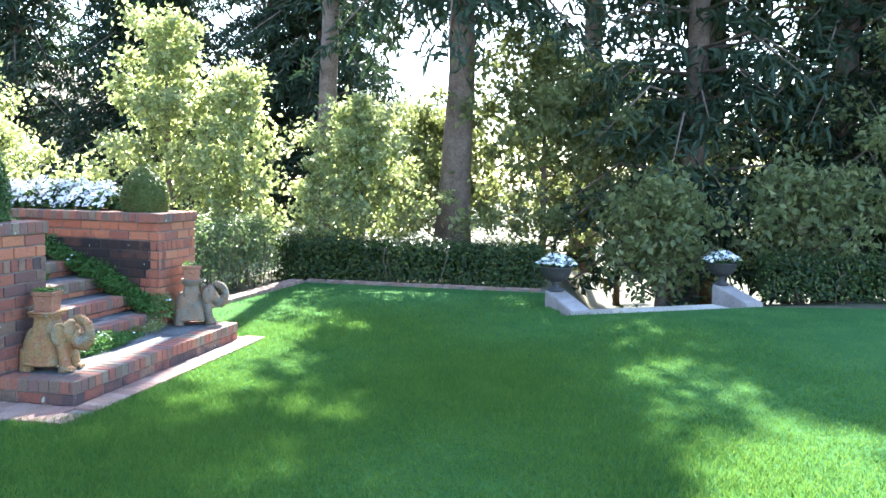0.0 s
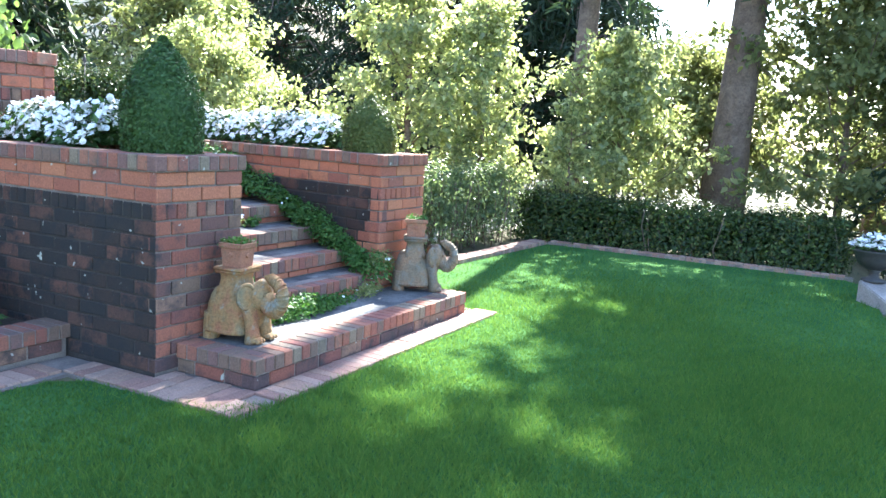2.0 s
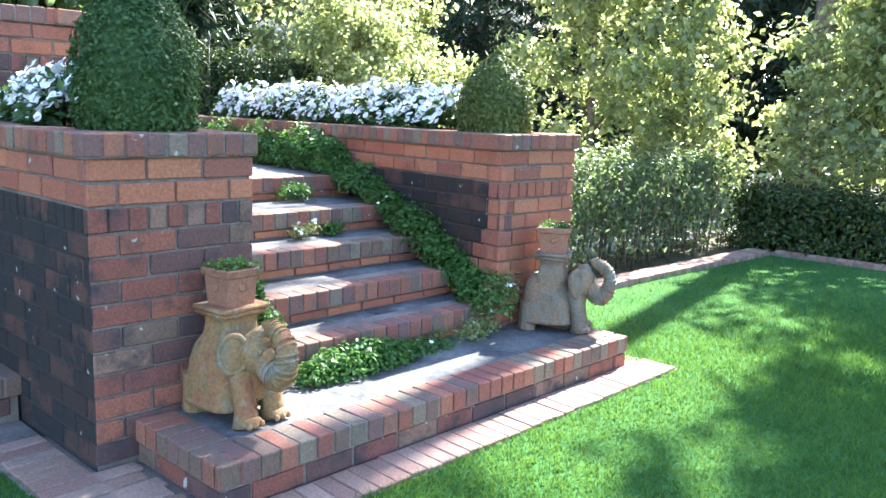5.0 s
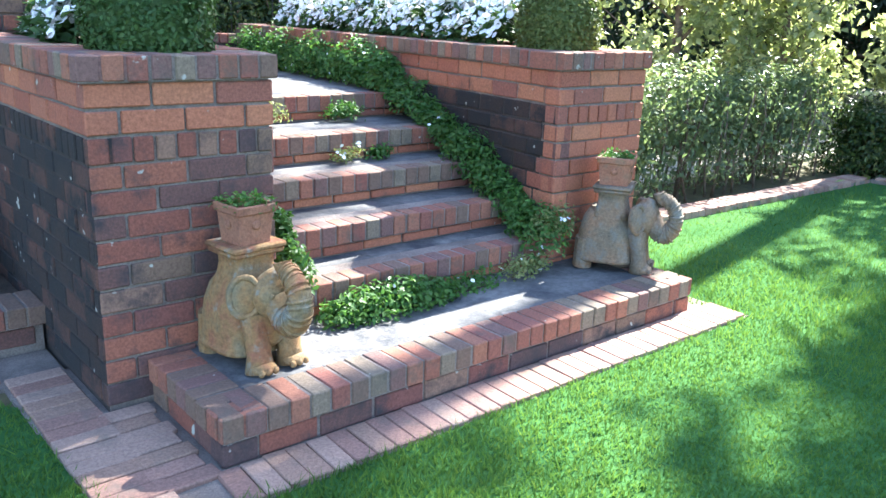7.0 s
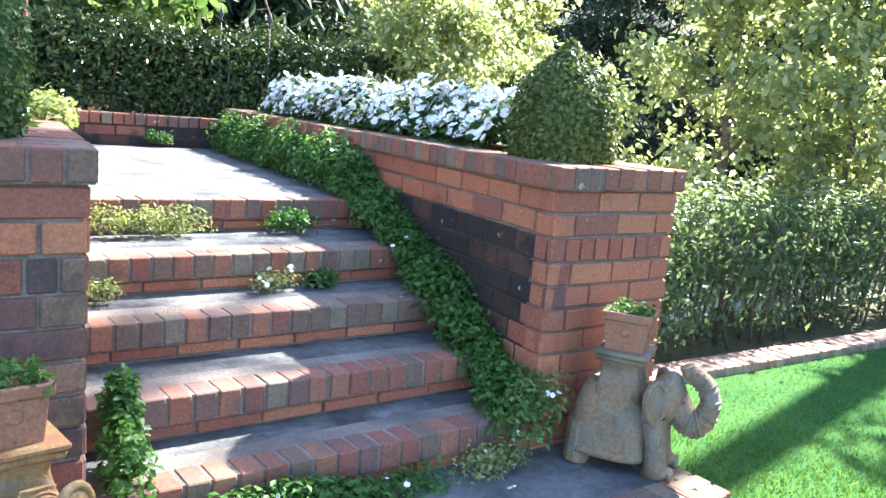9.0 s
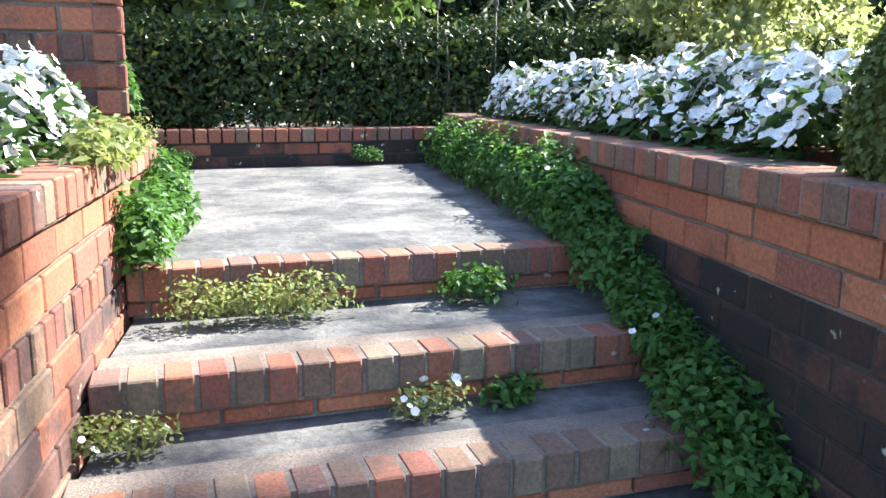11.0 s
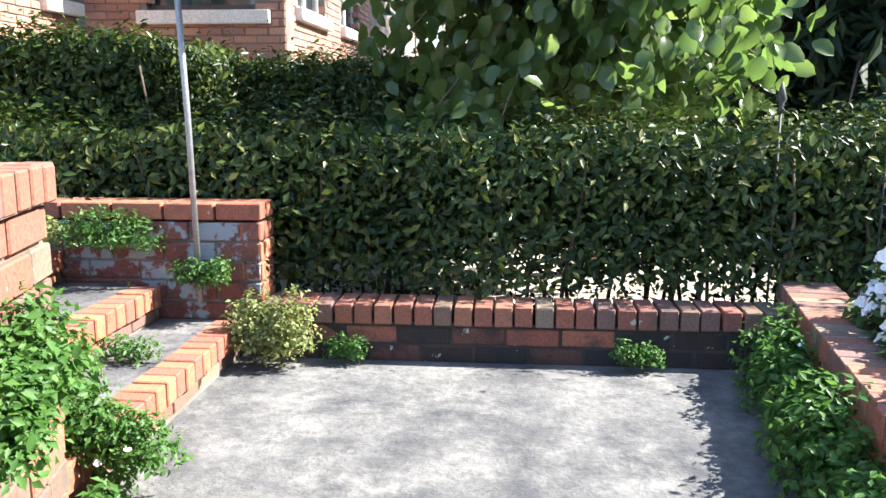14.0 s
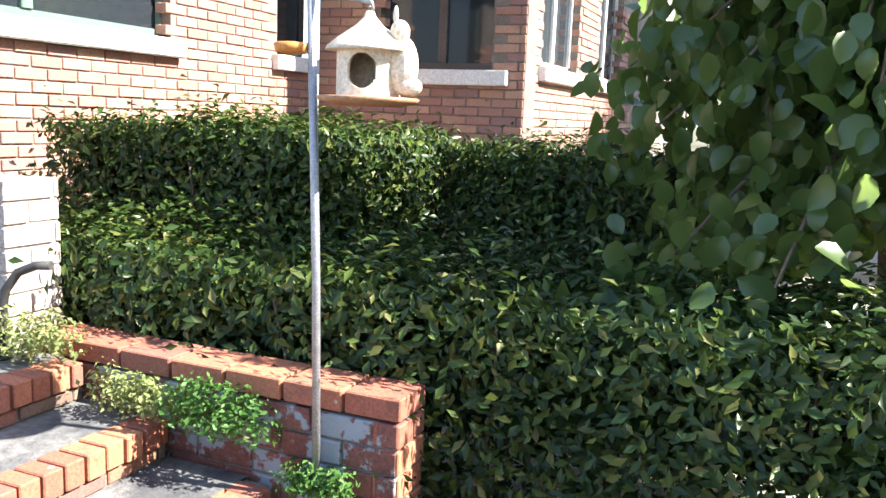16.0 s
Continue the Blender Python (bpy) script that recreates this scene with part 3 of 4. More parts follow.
def upper_steps():
    st = thing("upper_steps", "concrete steps with red brick edges climbing to the house", "stairs", kind="structure")
    for k, (x, z) in enumerate(((-0.05, 1.118), (-0.42, 1.275), (-0.87, 1.425), (-1.27, 1.575))):
        part("tread", box(bmesh.new(), (x - (0.6 if k < 3 else 1.5), 3.11, 0.6 + 0.002 * k), (x - 0.125, 4.74 - 0.001 * k, z - 0.009)), M_CONC, st)
        part("bed", box(bmesh.new(), (x - 0.21, 3.12, 0.6 + 0.002 * k), (x - 0.03, 4.73, z - 0.02)), M_MORTAR, st)
        m, ln = basis((x, 3.12), (x, 4.72))
        course(st, m, ln, z - 0.1, 0.1, 0.0842, M_RED, 0.13, 0.02 * k)
        course(st, m @ Matrix.Translation((0, 0.02, 0)), ln, z - 0.158, 0.058, PITCH, M_EDGE, 0.1, 0.1)


upper_steps()

# ---- hedges ----
def shell(lo, hi, n, rough=0.06, faces="xXyYZ", deep=0.16):
    """Points near the skin of a clipped block, with the way that each faces."""
    lo, hi = np.array(lo, float), np.array(hi, float)
    d = hi - lo
    area = {"x": d[1] * d[2], "X": d[1] * d[2], "y": d[0] * d[2], "Y": d[0] * d[2], "Z": d[0] * d[1]}
    total = sum(area[f] for f in faces)
    ps, ns = [], []
    for f in faces:
        k = int(n * area[f] / total)
        p = lo + rng.uniform(0, 1, (k, 3)) * d
        ax = "xyz".index(f.lower())
        sgn = 1 if f.isupper() else -1
        wave = 0.5 * rough * (np.sin(p[:, (ax + 1) % 3] * 4.1 + ax) + np.sin(p[:, (ax + 2) % 3] * 5.3 + 2) + np.sin(p[:, (ax + 1) % 3] * 11) * 0.6)
        p[:, ax] = (hi if sgn > 0 else lo)[ax] + sgn * (wave - rng.exponential(deep, k) + rng.exponential(rough * 0.5, k))
        nn = np.zeros((k, 3))
        nn[:, ax] = sgn
        nn[:, 2] += 0.2
        ps.append(p)
        ns.append(nn)
    return np.concatenate(ps), np.concatenate(ns)


def stems(bm, lo, hi, n, r=0.012):
    for _ in range(n):
        x, y = random.uniform(lo[0], hi[0]), random.uniform(lo[1], hi[1])
        p = [(x, y, lo[2] - 0.02)]
        for k in range(3):
            p.append((p[-1][0] + random.uniform(-0.07, 0.07), p[-1][1] + random.uniform(-0.07, 0.07), lo[2] + (hi[2] - lo[2]) * (k + 1) * 0.3))
        tube(bm, p, [r, r * 0.85, r * 0.7, r * 0.5], 5)
    return bm


def hedge(label, lo, hi, n, size, mat, faces="xXyYZ", gap=0.0, slim=0.5, nstem=30, rough=0.06, inside=0.33):
    h = thing("hedge", label, "hedge")
    p, nn = shell((lo[0], lo[1], lo[2] + gap), hi, n, rough, faces)
    leaves("foliage", p, size, mat, h, slim, nn, stray=0.36)
    # thin sprays hang below the clipped part
    if gap:
        q = np.array([rng.uniform(lo[i], hi[i], n // 16) for i in range(3)]).T
        q[:, 2] = lo[2] + gap * rng.uniform(0.1, 1, n // 16)
        leaves("low_foliage", q, size * 0.8, mat, h, slim)
    tagged(part("stem_thicket", stems(bmesh.new(), lo, hi, nstem), M_TWIG, h, "thin brown stems"), kind="stuff")
    # the dark inside of the hedge: crowded twigs and old leaves
    k = int(n * inside)
    q = np.array([rng.uniform(lo[i] + 0.1, hi[i] - 0.1, k) for i in range(2)] + [rng.uniform(lo[2] + gap * 1.6 + 0.05, hi[2] - 0.08, k)]).T
    leaves("inner_foliage", q, size * 1.8, mat, h, 0.8)
    return h


hedge("clipped glossy dark-green hedge behind the landing wall", (-4.6, 5.02, 0.96), (6.0, 5.75, 1.95), 84000, 0.052, L_HEDGE, "yYZ", 0.27, 0.45, 110, 0.09)
hedge("clipped sunlit hedge running towards the house", (-2.7, 5.8, 0.96), (-0.85, 7.3, 2.42), 30000, 0.055, L_HEDGE, "yXZ", 0.1, 0.45, 20)
hedge("clipped dark hedge below the house windows", (-0.82, 6.95, 0.96), (0.75, 7.9, 2.36), 22000, 0.05, L_HEDGE, "xyXZ", 0.1, 0.45, 20)
hedge("loose grey-green hedge beside the lawn edging", (2.75, 1.0, -0.02), (6.9, 1.5, 0.98), 13000, 0.055, L_PRIVET, "xyYZX", 0.2, 0.5, 70, 0.1, 0.05)
hedge("low clipped dark hedge at the far side of the lawn", (7.0, -3.25, -0.05), (7.75, 1.1, 0.66), 26000, 0.05, L_HEDGE, "xXyYZ", 0.05, 0.5, 40, 0.07)
hedge("low clipped dark hedge beyond the second urn", (7.4, -10.5, -0.05), (8.1, -6.6, 0.6), 14000, 0.055, L_HEDGE, "xXyYZ", 0.05, 0.5, 20, 0.07)


# ---- topiary, flowers, creepers ----
def topiary(label, at, r, h, mat):
    t = thing("topiary", label, "topiary", "clipped box cones")
    def radius(u):
        return r * (0.88 + 0.55 * u - 0.95 * u * u) * (1 - u ** 5.5) if u < 1 else 0
    prof = [(max(0.004, radius(u) * 0.9), u * h * 0.97) for u in np.linspace(0, 0.985, 12)]
    part("core", lathe(bmesh.new(), prof, at, 20), mat, t)
    n = 9000
    u, a = rng.uniform(0, 1, n) ** 1.1, rng.uniform(0, math.tau, n)
    rr = np.array([radius(v) for v in u]) + rng.normal(0, 0.008, n)
    p = np.stack([at[0] + rr * np.cos(a), at[1] + rr * np.sin(a), at[2] + u * h], 1)
    leaves("foliage", p, 0.022, mat, t, 0.6, np.stack([np.cos(a), np.sin(a), 0.3 + u], 1))
    part("stem", tube(bmesh.new(), [(at[0], at[1], at[2] - 0.06), (at[0], at[1], at[2] + 0.1)], [0.03, 0.03]), M_TWIG, t)


topiary("tall dark-green clipped cone of box on the darker planter wall", (-0.33, 0.36, TOP - 0.015), 0.255, 0.71, L_BOX)
topiary("short yellowish-green clipped cone of box on the brick planter", (2.0, 0.36, TOP - 0.015), 0.235, 0.50, L_BOXY)


def flower_mesh(name, centres, out, size, mat, parent):
    """Five broad petals about a middle, a little cupped."""
    c, o = np.asarray(centres), np.asarray(out, float)
    n = len(c)
    o = o + rng.normal(size=(n, 3)) * 0.45
    o /= np.linalg.norm(o, axis=1)[:, None]
    a = np.cross(o, rng.normal(size=(n, 3)))
    a /= np.linalg.norm(a, axis=1)[:, None]
    b = np.cross(o, a)
    s = size * rng.uniform(0.7, 1.2, n)[:, None]
    vs, fs = [c], []
    for k in range(10):
        t = k * math.tau / 10
        q = 1.0 if k % 2 == 0 else 0.9
        vs.append(c + (a * math.cos(t) + b * math.sin(t)) * s * q * 0.5 + o * s * (0.10 if k % 2 == 0 else 0.03))
    v = np.stack(vs, 1).reshape(-1, 3)
    i = np.arange(n)[:, None] * 11
    f = np.concatenate([i + [0, 1 + k, 1 + (k + 1) % 10] for k in range(10)], 1).reshape(-1, 3)
    return raw(name, v.tolist(), f.tolist(), mat, parent, True)


def flower_bed(label, points, width, height, n, z, size=0.055):
    """Mounds of bedding plants along a line."""
    fb = tagged(new("flower_bed"), label, "flowers", kind="stuff")
    pts = np.array(points, float)
    seg = rng.integers(0, len(pts) - 1, n * 3)
    u = rng.uniform(0, 1, n * 3)[:, None]
    base = pts[seg] * (1 - u) + pts[seg + 1] * u
    side = rng.uniform(-1, 1, n * 3)
    d = pts[-1] - pts[0]
    nrm = np.array([-d[1], d[0]]) / np.hypot(*d)
    xy = base + nrm * (side * width / 2)[:, None]
    lump = 0.75 + 0.25 * np.sin(xy[:, 0] * 9 + xy[:, 1] * 11) * np.sin(xy[:, 1] * 7.3 + 1)
    top = height * (1 - 0.75 * side ** 2 * side ** 2) * lump
    hz = z + top * rng.uniform(0.2, 0.95, n * 3)
    p = np.stack([xy[:, 0], xy[:, 1], hz], 1)
    leaves("foliage", p, 0.06, L_BED, fb, 0.5, np.tile([0, 0, 1.0], (len(p), 1)))
    m = n
    q = np.stack([xy[:m, 0], xy[:m, 1], z + top[:m] * rng.uniform(0.72, 1.08, m)], 1)
    o = np.stack([nrm[0] * side[:m] * 1.2, nrm[1] * side[:m] * 1.2, np.full(m, 0.8)], 1)
    flower_mesh("blossoms", q, o, size, M_PETAL, fb)


R0 = [(1.95 + SK * y, y) for y in (0.75, 2.0, 3.2, 4.3)]
flower_bed("dense mounds of white flowers in the long brick planter", [(x + 0.12, y) for x, y in R0], 0.54, 0.36, 2600, TOP - 0.03, 0.053)
flower_bed("dense mounds of white flowers behind the tall topiary", [(-0.3, 0.75), (-0.2, 1.4), (-0.1, 2.0)], 0.55, 0.33, 1200, TOP - 0.03, 0.053)
flower_bed("white flowers in the low bed beside the blackened wall", [(-0.95, 1.45), (-2.0, 1.45), (-3.2, 1.45)], 0.8, 0.5, 700, 0.15)


def creeper(label, path, width, height, n, mat, size=0.03, flowers=0, name="creeper", category="plant"):
    """A trailing plant that lies along a line of places."""
    c = thing(name, label, category)
    pts = np.array(path, float)
    seg = rng.integers(0, len(pts) - 1, n)
    u = rng.uniform(0, 1, n)[:, None]
    p = pts[seg] * (1 - u) + pts[seg + 1] * u
    lump = 0.7 + 0.5 * np.abs(np.sin(p[:, 1] * 9 + p[:, 0] * 5)) * np.abs(np.cos(p[:, 1] * 4.2 + 0.5))
    off = rng.normal(size=(n, 3))
    off /= np.linalg.norm(off, axis=1)[:, None]
    off *= (rng.uniform(0, 1, n) ** 0.33)[:, None]
    off[:, 2] = np.abs(off[:, 2]) * 1.0
    p = p + off * np.stack([width * lump * 0.5, width * lump * 0.5, height * lump], 1)
    leaves("foliage", p, size, mat, c, 0.55, off + np.array([0, 0, 0.4]))
    bm = bmesh.new()
    tube(bm, [tuple(q) for q in pts], [0.006] * len(pts), 5)
    part("stem", bm, M_TWIG, c)
    if flowers:
        sel = rng.choice(n, flowers)
        flower_mesh("blossoms", p[sel] + off[sel] * 0.02 + np.array([0, 0, 0.01]), off[sel] + np.array([0, 0, 0.3]), 0.022, M_PETAL, c)
    return c


def on_steps(dx):
    """A line down the right-hand end of the steps, from the landing to the platform."""
    out = [(1.66 + SK * y + dx, y, 0.97) for y in (4.55, 4.0, 3.4, 2.8, 2.2, 1.75)]
    for k in (4, 3, 2, 1, 0):
        y, z = STEP_Y[k], STEP_Z[k]
        out += [(1.64 + SK * y + dx, y + 0.12, z + 0.02), (1.62 + SK * y + dx, y - 0.06, z - 0.06)]
    return out


creeper("thick green creeper trailing down beside the steps", on_steps(-0.08)[:7], 0.36, 0.30, 15000, L_CREEP, 0.034, 26)
creeper("green creeper spilling over the step ends with tiny white flowers", on_steps(-0.07)[6:], 0.28, 0.20, 9000, L_CREEP, 0.03, 16)
creeper("low green creeper lying along the foot of the first step", [(0.2, -0.10, 0.18), (0.55, -0.11, 0.18), (0.85, -0.10, 0.18)], 0.22, 0.13, 2600, L_CREEP, 0.03, 3)
creeper("sparse trailing plant by the bottom step", [(0.85, -0.1, 0.18), (1.15, -0.09, 0.18)], 0.12, 0.09, 400, L_CREEP, 0.025, 4)
creeper("bright green plant climbing the wall by the steps", [(0.12, 0.0, 0.3), (0.14, 0.2, 0.42), (0.16, 0.25, 0.52)], 0.16, 0.16, 1500, L_CREEP, 0.03, 4)
creeper("leafy green plant spreading over the landing", [(0.26, 1.5, 0.97), (0.3, 1.75, 1.0), (0.33, 2.0, 1.0), (0.36, 2.3, 0.98)], 0.22, 0.25, 4200, L_CREEP, 0.034, 6)
creeper("green plant spilling from the upper wall", [(0.18, 2.58, 1.38), (0.14, 2.74, 1.46), (0.10, 2.88, 1.46)], 0.24, 0.22, 4200, L_CREEP, 0.028, 2)
creeper("bright yellow-green plant behind the wall cap", [(0.18, 1.2, 1.28), (0.22, 1.6, 1.28), (0.25, 1.95, 1.28)], 0.16, 0.12, 1400, L_PALE, 0.03)
creeper("thin green plant at the foot of the upper wall", [(0.2, 2.75, 0.96), (0.08, 3.1, 0.97), (0.0, 3.4, 0.98)], 0.14, 0.14, 900, L_CREEP, 0.03, 3)


def tuft(label, at, r, h, n, mat, size=0.03, flowers=0):
    j = random.uniform
    line = [(at[0] + (k - 1.5) * r * 0.55, at[1] + j(-0.1, 0.1) * r, at[2] + j(0, 0.25) * h) for k in range(4)]
    return creeper(label, line, 1.25 * r, h * 0.8, int(n * 1.7), mat, size * 0.68, flowers, "small_plant", "plant")


tuft("bushy pale-green plant in the corner by the wall end", (0.1, 4.58, 0.97), 0.17, 0.36, 1500, L_PALE, 0.036)
tuft("small green weed against the low back wall", (0.42, 4.66, 0.96), 0.09, 0.17, 320, L_CREEP, 0.03)
tuft("small green weed against the low back wall", (1.68, 4.66, 0.96), 0.1, 0.17, 350, L_CREEP, 0.03)
tuft("yellowish weed growing on the top step riser", (0.5, 1.46, 0.80), 0.15, 0.16, 420, L_PALE, 0.03)
tuft("yellowish weed growing on the top step riser", (0.72, 1.46, 0.80), 0.13, 0.15, 360, L_PALE, 0.03)
tuft("small fern on the top step riser", (1.3, 1.48, 0.80), 0.11, 0.12, 200, L_CREEP, 0.045)
tuft("pale flowering weed on a step", (0.98, 0.97, 0.645), 0.10, 0.13, 160, L_PALE, 0.028, 8)
tuft("small dark fern on a step", (1.22, 0.98, 0.645), 0.08, 0.1, 140, L_CREEP, 0.045)
tuft("yellowish weed at the end of a step", (0.22, 0.95, 0.65), 0.13, 0.14, 260, L_PALE, 0.03, 4)
tuft("pale dry weed on the bottom step", (1.38, -0.10, 0.185), 0.14, 0.15, 420, L_PALE, 0.028, 6)
tuft("pale yellow-green weed by the brick pier", (1.60, -0.06, 0.34), 0.12, 0.17, 420, L_PALE, 0.03, 4)
tuft("green and yellow weeds on the worn wall beside the steps", (-0.22, 4.66, 1.28), 0.13, 0.18, 420, L_CREEP, 0.034)
tuft("yellow-green weeds on the worn wall beside the steps", (-0.62, 4.66, 1.42), 0.2, 0.26, 700, L_CREEP, 0.034)
tuft("pale weeds on the worn wall beside the upper steps", (-0.98, 4.66, 1.44), 0.16, 0.22, 500, L_PALE, 0.034)
tuft("pale weeds by the whitewashed post", (-1.42, 4.62, 1.58), 0.2, 0.26, 600, L_PALE, 0.034)
tuft("green weed on the first upper step", (-0.3, 4.1, 1.12), 0.12, 0.12, 300, L_CREEP, 0.03)
tuft("leafy green mound beside the upper steps", (-0.30, 3.30, 1.16), 0.28, 0.36, 3000, L_CREEP, 0.036, 4)
tuft("leafy green mound at the foot of the upper steps", (0.0, 3.36, 1.05), 0.18, 0.24, 1200, L_CREEP, 0.036, 3)


# ---- elephants and pots ----
def elephant(label, at, turn, mat):
    """A clay elephant: a draped cloth over its back, round cupped ears, a ribbed trunk curled up to the brow, a flared stand on its back. It faces -y."""
    bm = bmesh.new()

    def blob(c, r, seg=18, tilt=None):
        vs = bmesh.ops.create_uvsphere(bm, u_segments=seg, v_segments=seg // 2 + 2, radius=1)["verts"]
        for v in vs:
            p = Vector(v.co[i] * r[i] for i in range(3))
            v.co = Vector(c) + (tilt @ p if tilt else p)

    def rounded(z, rx, ry, cy, n=32, power=0.62):
        """A ring between an oval and a rectangle."""
        out = []
        for k in range(n):
            c, q = math.cos(k * math.tau / n), math.sin(k * math.tau / n)
            out.append(bm.verts.new((rx * math.copysign(abs(c) ** power, c), cy + ry * math.copysign(abs(q) ** power, q), z)))
        return out

    def skin(rings):
        for r0, r1 in zip(rings, rings[1:]):
            for k in range(len(r0)):
                bm.faces.new((r0[k], r0[(k + 1) % len(r0)], r1[(k + 1) % len(r0)], r1[k])).smooth = True
        bm.faces.new(rings[0][::-1])
        bm.faces.new(rings[-1])

    # rump, chest and head
    blob((0, 0.12, 0.15), (0.115, 0.13, 0.14))
    blob((0, -0.09, 0.19), (0.098, 0.10, 0.12))
    blob((0, -0.155, 0.285), (0.09, 0.095, 0.095))
    blob((0, -0.165, 0.345), (0.055, 0.055, 0.045))
    for s in (-1, 1):
        tube(bm, [(s * 0.062, -0.11, 0.21), (s * 0.068, -0.13, 0.13), (s * 0.066, -0.135, 0.06), (s * 0.068, -0.14, 0.0)], [0.062, 0.05, 0.047, 0.058], 14)
        blob((s * 0.068, -0.17, 0.02), (0.052, 0.045, 0.024), 12)
        for k in (-1, 0, 1):
            blob((s * 0.068 + k * 0.03, -0.207, 0.015), (0.014, 0.012, 0.014), 8)
        tube(bm, [(s * 0.07, 0.2, 0.16), (s * 0.078, 0.21, 0.0)], [0.065, 0.06], 12)
        # ear: a cupped plate with a thick rim
        tilt = Matrix.Rotation(s * radians(38), 3, "Z") @ Matrix.Rotation(radians(-8), 3, "X")
        blob((s * 0.108, -0.105, 0.29), (0.066, 0.02, 0.08), 16, tilt)
        rim = [Vector((s * 0.108, -0.118, 0.29)) + tilt @ Vector((0.06 * math.cos(a), 0, 0.074 * math.sin(a))) for a in (k * math.tau / 16 for k in range(17))]
        tube(bm, [tuple(p) for p in rim], [0.012] * 17, 8)
        blob((s * 0.05, -0.232, 0.3), (0.014, 0.01, 0.011), 8)
        tube(bm, [(s * 0.045, -0.21, 0.235), (s * 0.05, -0.25, 0.205), (s * 0.05, -0.28, 0.215)], [0.018, 0.014, 0.006], 8)
    a = [(-0.20, 0.27, 0.066), (-0.245, 0.222, 0.062), (-0.295, 0.205, 0.058), (-0.34, 0.228, 0.054), (-0.362, 0.275, 0.05), (-0.358, 0.322, 0.046), (-0.328, 0.362, 0.041), (-0.285, 0.382, 0.036), (-0.25, 0.392, 0.032), (-0.232, 0.408, 0.034), (-0.228, 0.422, 0.038)]
    tube(bm, [(0, y, z) for y, z, r in a], [r for y, z, r in a], 16)
    for (y, z, r), (y2, z2, _) in zip(a[1:8], a[2:9]):
        for f in (0.0, 0.5):
            p, q = (0, y + (y2 - y) * f, z + (z2 - z) * f), (0, y + (y2 - y) * (f + 0.25), z + (z2 - z) * (f + 0.25))
            tube(bm, [p, q], [r * 1.05, r * 1.05], 16)
    for v in bm.verts:
        if v.co.y < -0.1 and v.co.z > 0.13:
            v.co.y = -0.1 + (v.co.y + 0.1) * 0.86
    # cloth with a hem that hangs clear of the ground
    skin([rounded(z, rx, ry, 0.085) for z, rx, ry in ((0.045, 0.128, 0.165), (0.045, 0.15, 0.185), (0.062, 0.15, 0.185), (0.07, 0.142, 0.178), (0.15, 0.14, 0.172), (0.22, 0.132, 0.16), (0.28, 0.112, 0.138), (0.315, 0.088, 0.112))])
    # flared stand with a moulded slab
    skin([rounded(z, r, r, 0.06, power=0.3) for z, r in ((0.28, 0.112), (0.325, 0.094), (0.37, 0.084), (0.40, 0.086), (0.414, 0.094))])
    box(bm, (-0.108, -0.048, 0.41), (0.108, 0.168, 0.43), 0.005)
    box(bm, (-0.116, -0.056, 0.429), (0.116, 0.176, 0.45), 0.006)
    for v in bm.verts:
        v.co.y *= 0.86
        v.co += v.co.normalized() * 0.004 * noise.noise(v.co * 25)
    for f in bm.faces:
        f.smooth = len(f.verts) < 5 and f.calc_area() < 0.002
    ob = part("elephant_statue", bm, mat)
    tagged(ob, label, "statue", "pair of elephant statues")
    ob.matrix_world = pose(*at, 0, 0, turn)
    return ob


def square_pot(at, turn, label, wide=1.0):
    p = tagged(new("plant_pot"), label, "pot", "pots on the elephants")
    p.matrix_world = pose(*at, 0, 0, turn)
    bm = bmesh.new()
    prof = [(0.072, 0), (0.082, 0.115), (0.092, 0.118), (0.094, 0.148), (0.08, 0.15), (0.078, 0.125)]
    rings = [[bm.verts.new((sx * r * wide, sy * r * wide, z)) for sx, sy in ((-1, -1), (1, -1), (1, 1), (-1, 1))] for r, z in prof]
    for a, b in zip(rings, rings[1:]):
        for k in range(4):
            bm.faces.new((a[k], a[(k + 1) % 4], b[(k + 1) % 4], b[k]))
    bm.faces.new(rings[0][::-1])
    bm.faces.new(rings[-1])
    bmesh.ops.bevel(bm, geom=[e for e in bm.edges], offset=0.003, segments=1, affect="EDGES")
    part("body", bm, M_TERRA, p)
    for sx, sy in ((0, -1), (1, 0), (-1, 0), (0, 1)):
        bm = lathe(bmesh.new(), [(0.018, 0), (0.018, 0.006), (0.009, 0.009)], (0, 0, 0), 14)
        bmesh.ops.transform(bm, matrix=Matrix.Translation((sx * 0.077 * wide, sy * 0.077 * wide, 0.075)) @ Vector((sx, sy, 0)).to_track_quat("Z", "Y").to_matrix().to_4x4(), verts=bm.verts[:])
        part("rosette", bm, M_TERRA, p)
    n = 260
    q = np.stack([rng.uniform(-0.085, 0.085, n), rng.uniform(-0.085, 0.085, n), rng.uniform(0.125, 0.172, n)], 1)
    leaves("succulent", q, 0.024, L_CREEP, p, 0.6, np.tile([0, 0, 1.0], (n, 1)))
    return p


elephant("ochre clay elephant statue with raised trunk on the step platform", (-0.215, -0.222, 0.178), 6, M_STATUE)
square_pot((-0.22, -0.172, 0.626), 6, "square terracotta pot with small succulents on the statue", 0.9)
elephant("greyish clay elephant statue with raised trunk by the brick pier", (1.93, -0.25, 0.178), 30, M_STATUE2)
square_pot((1.905, -0.206, 0.626), 30, "square terracotta pot with dry succulents on the statue")


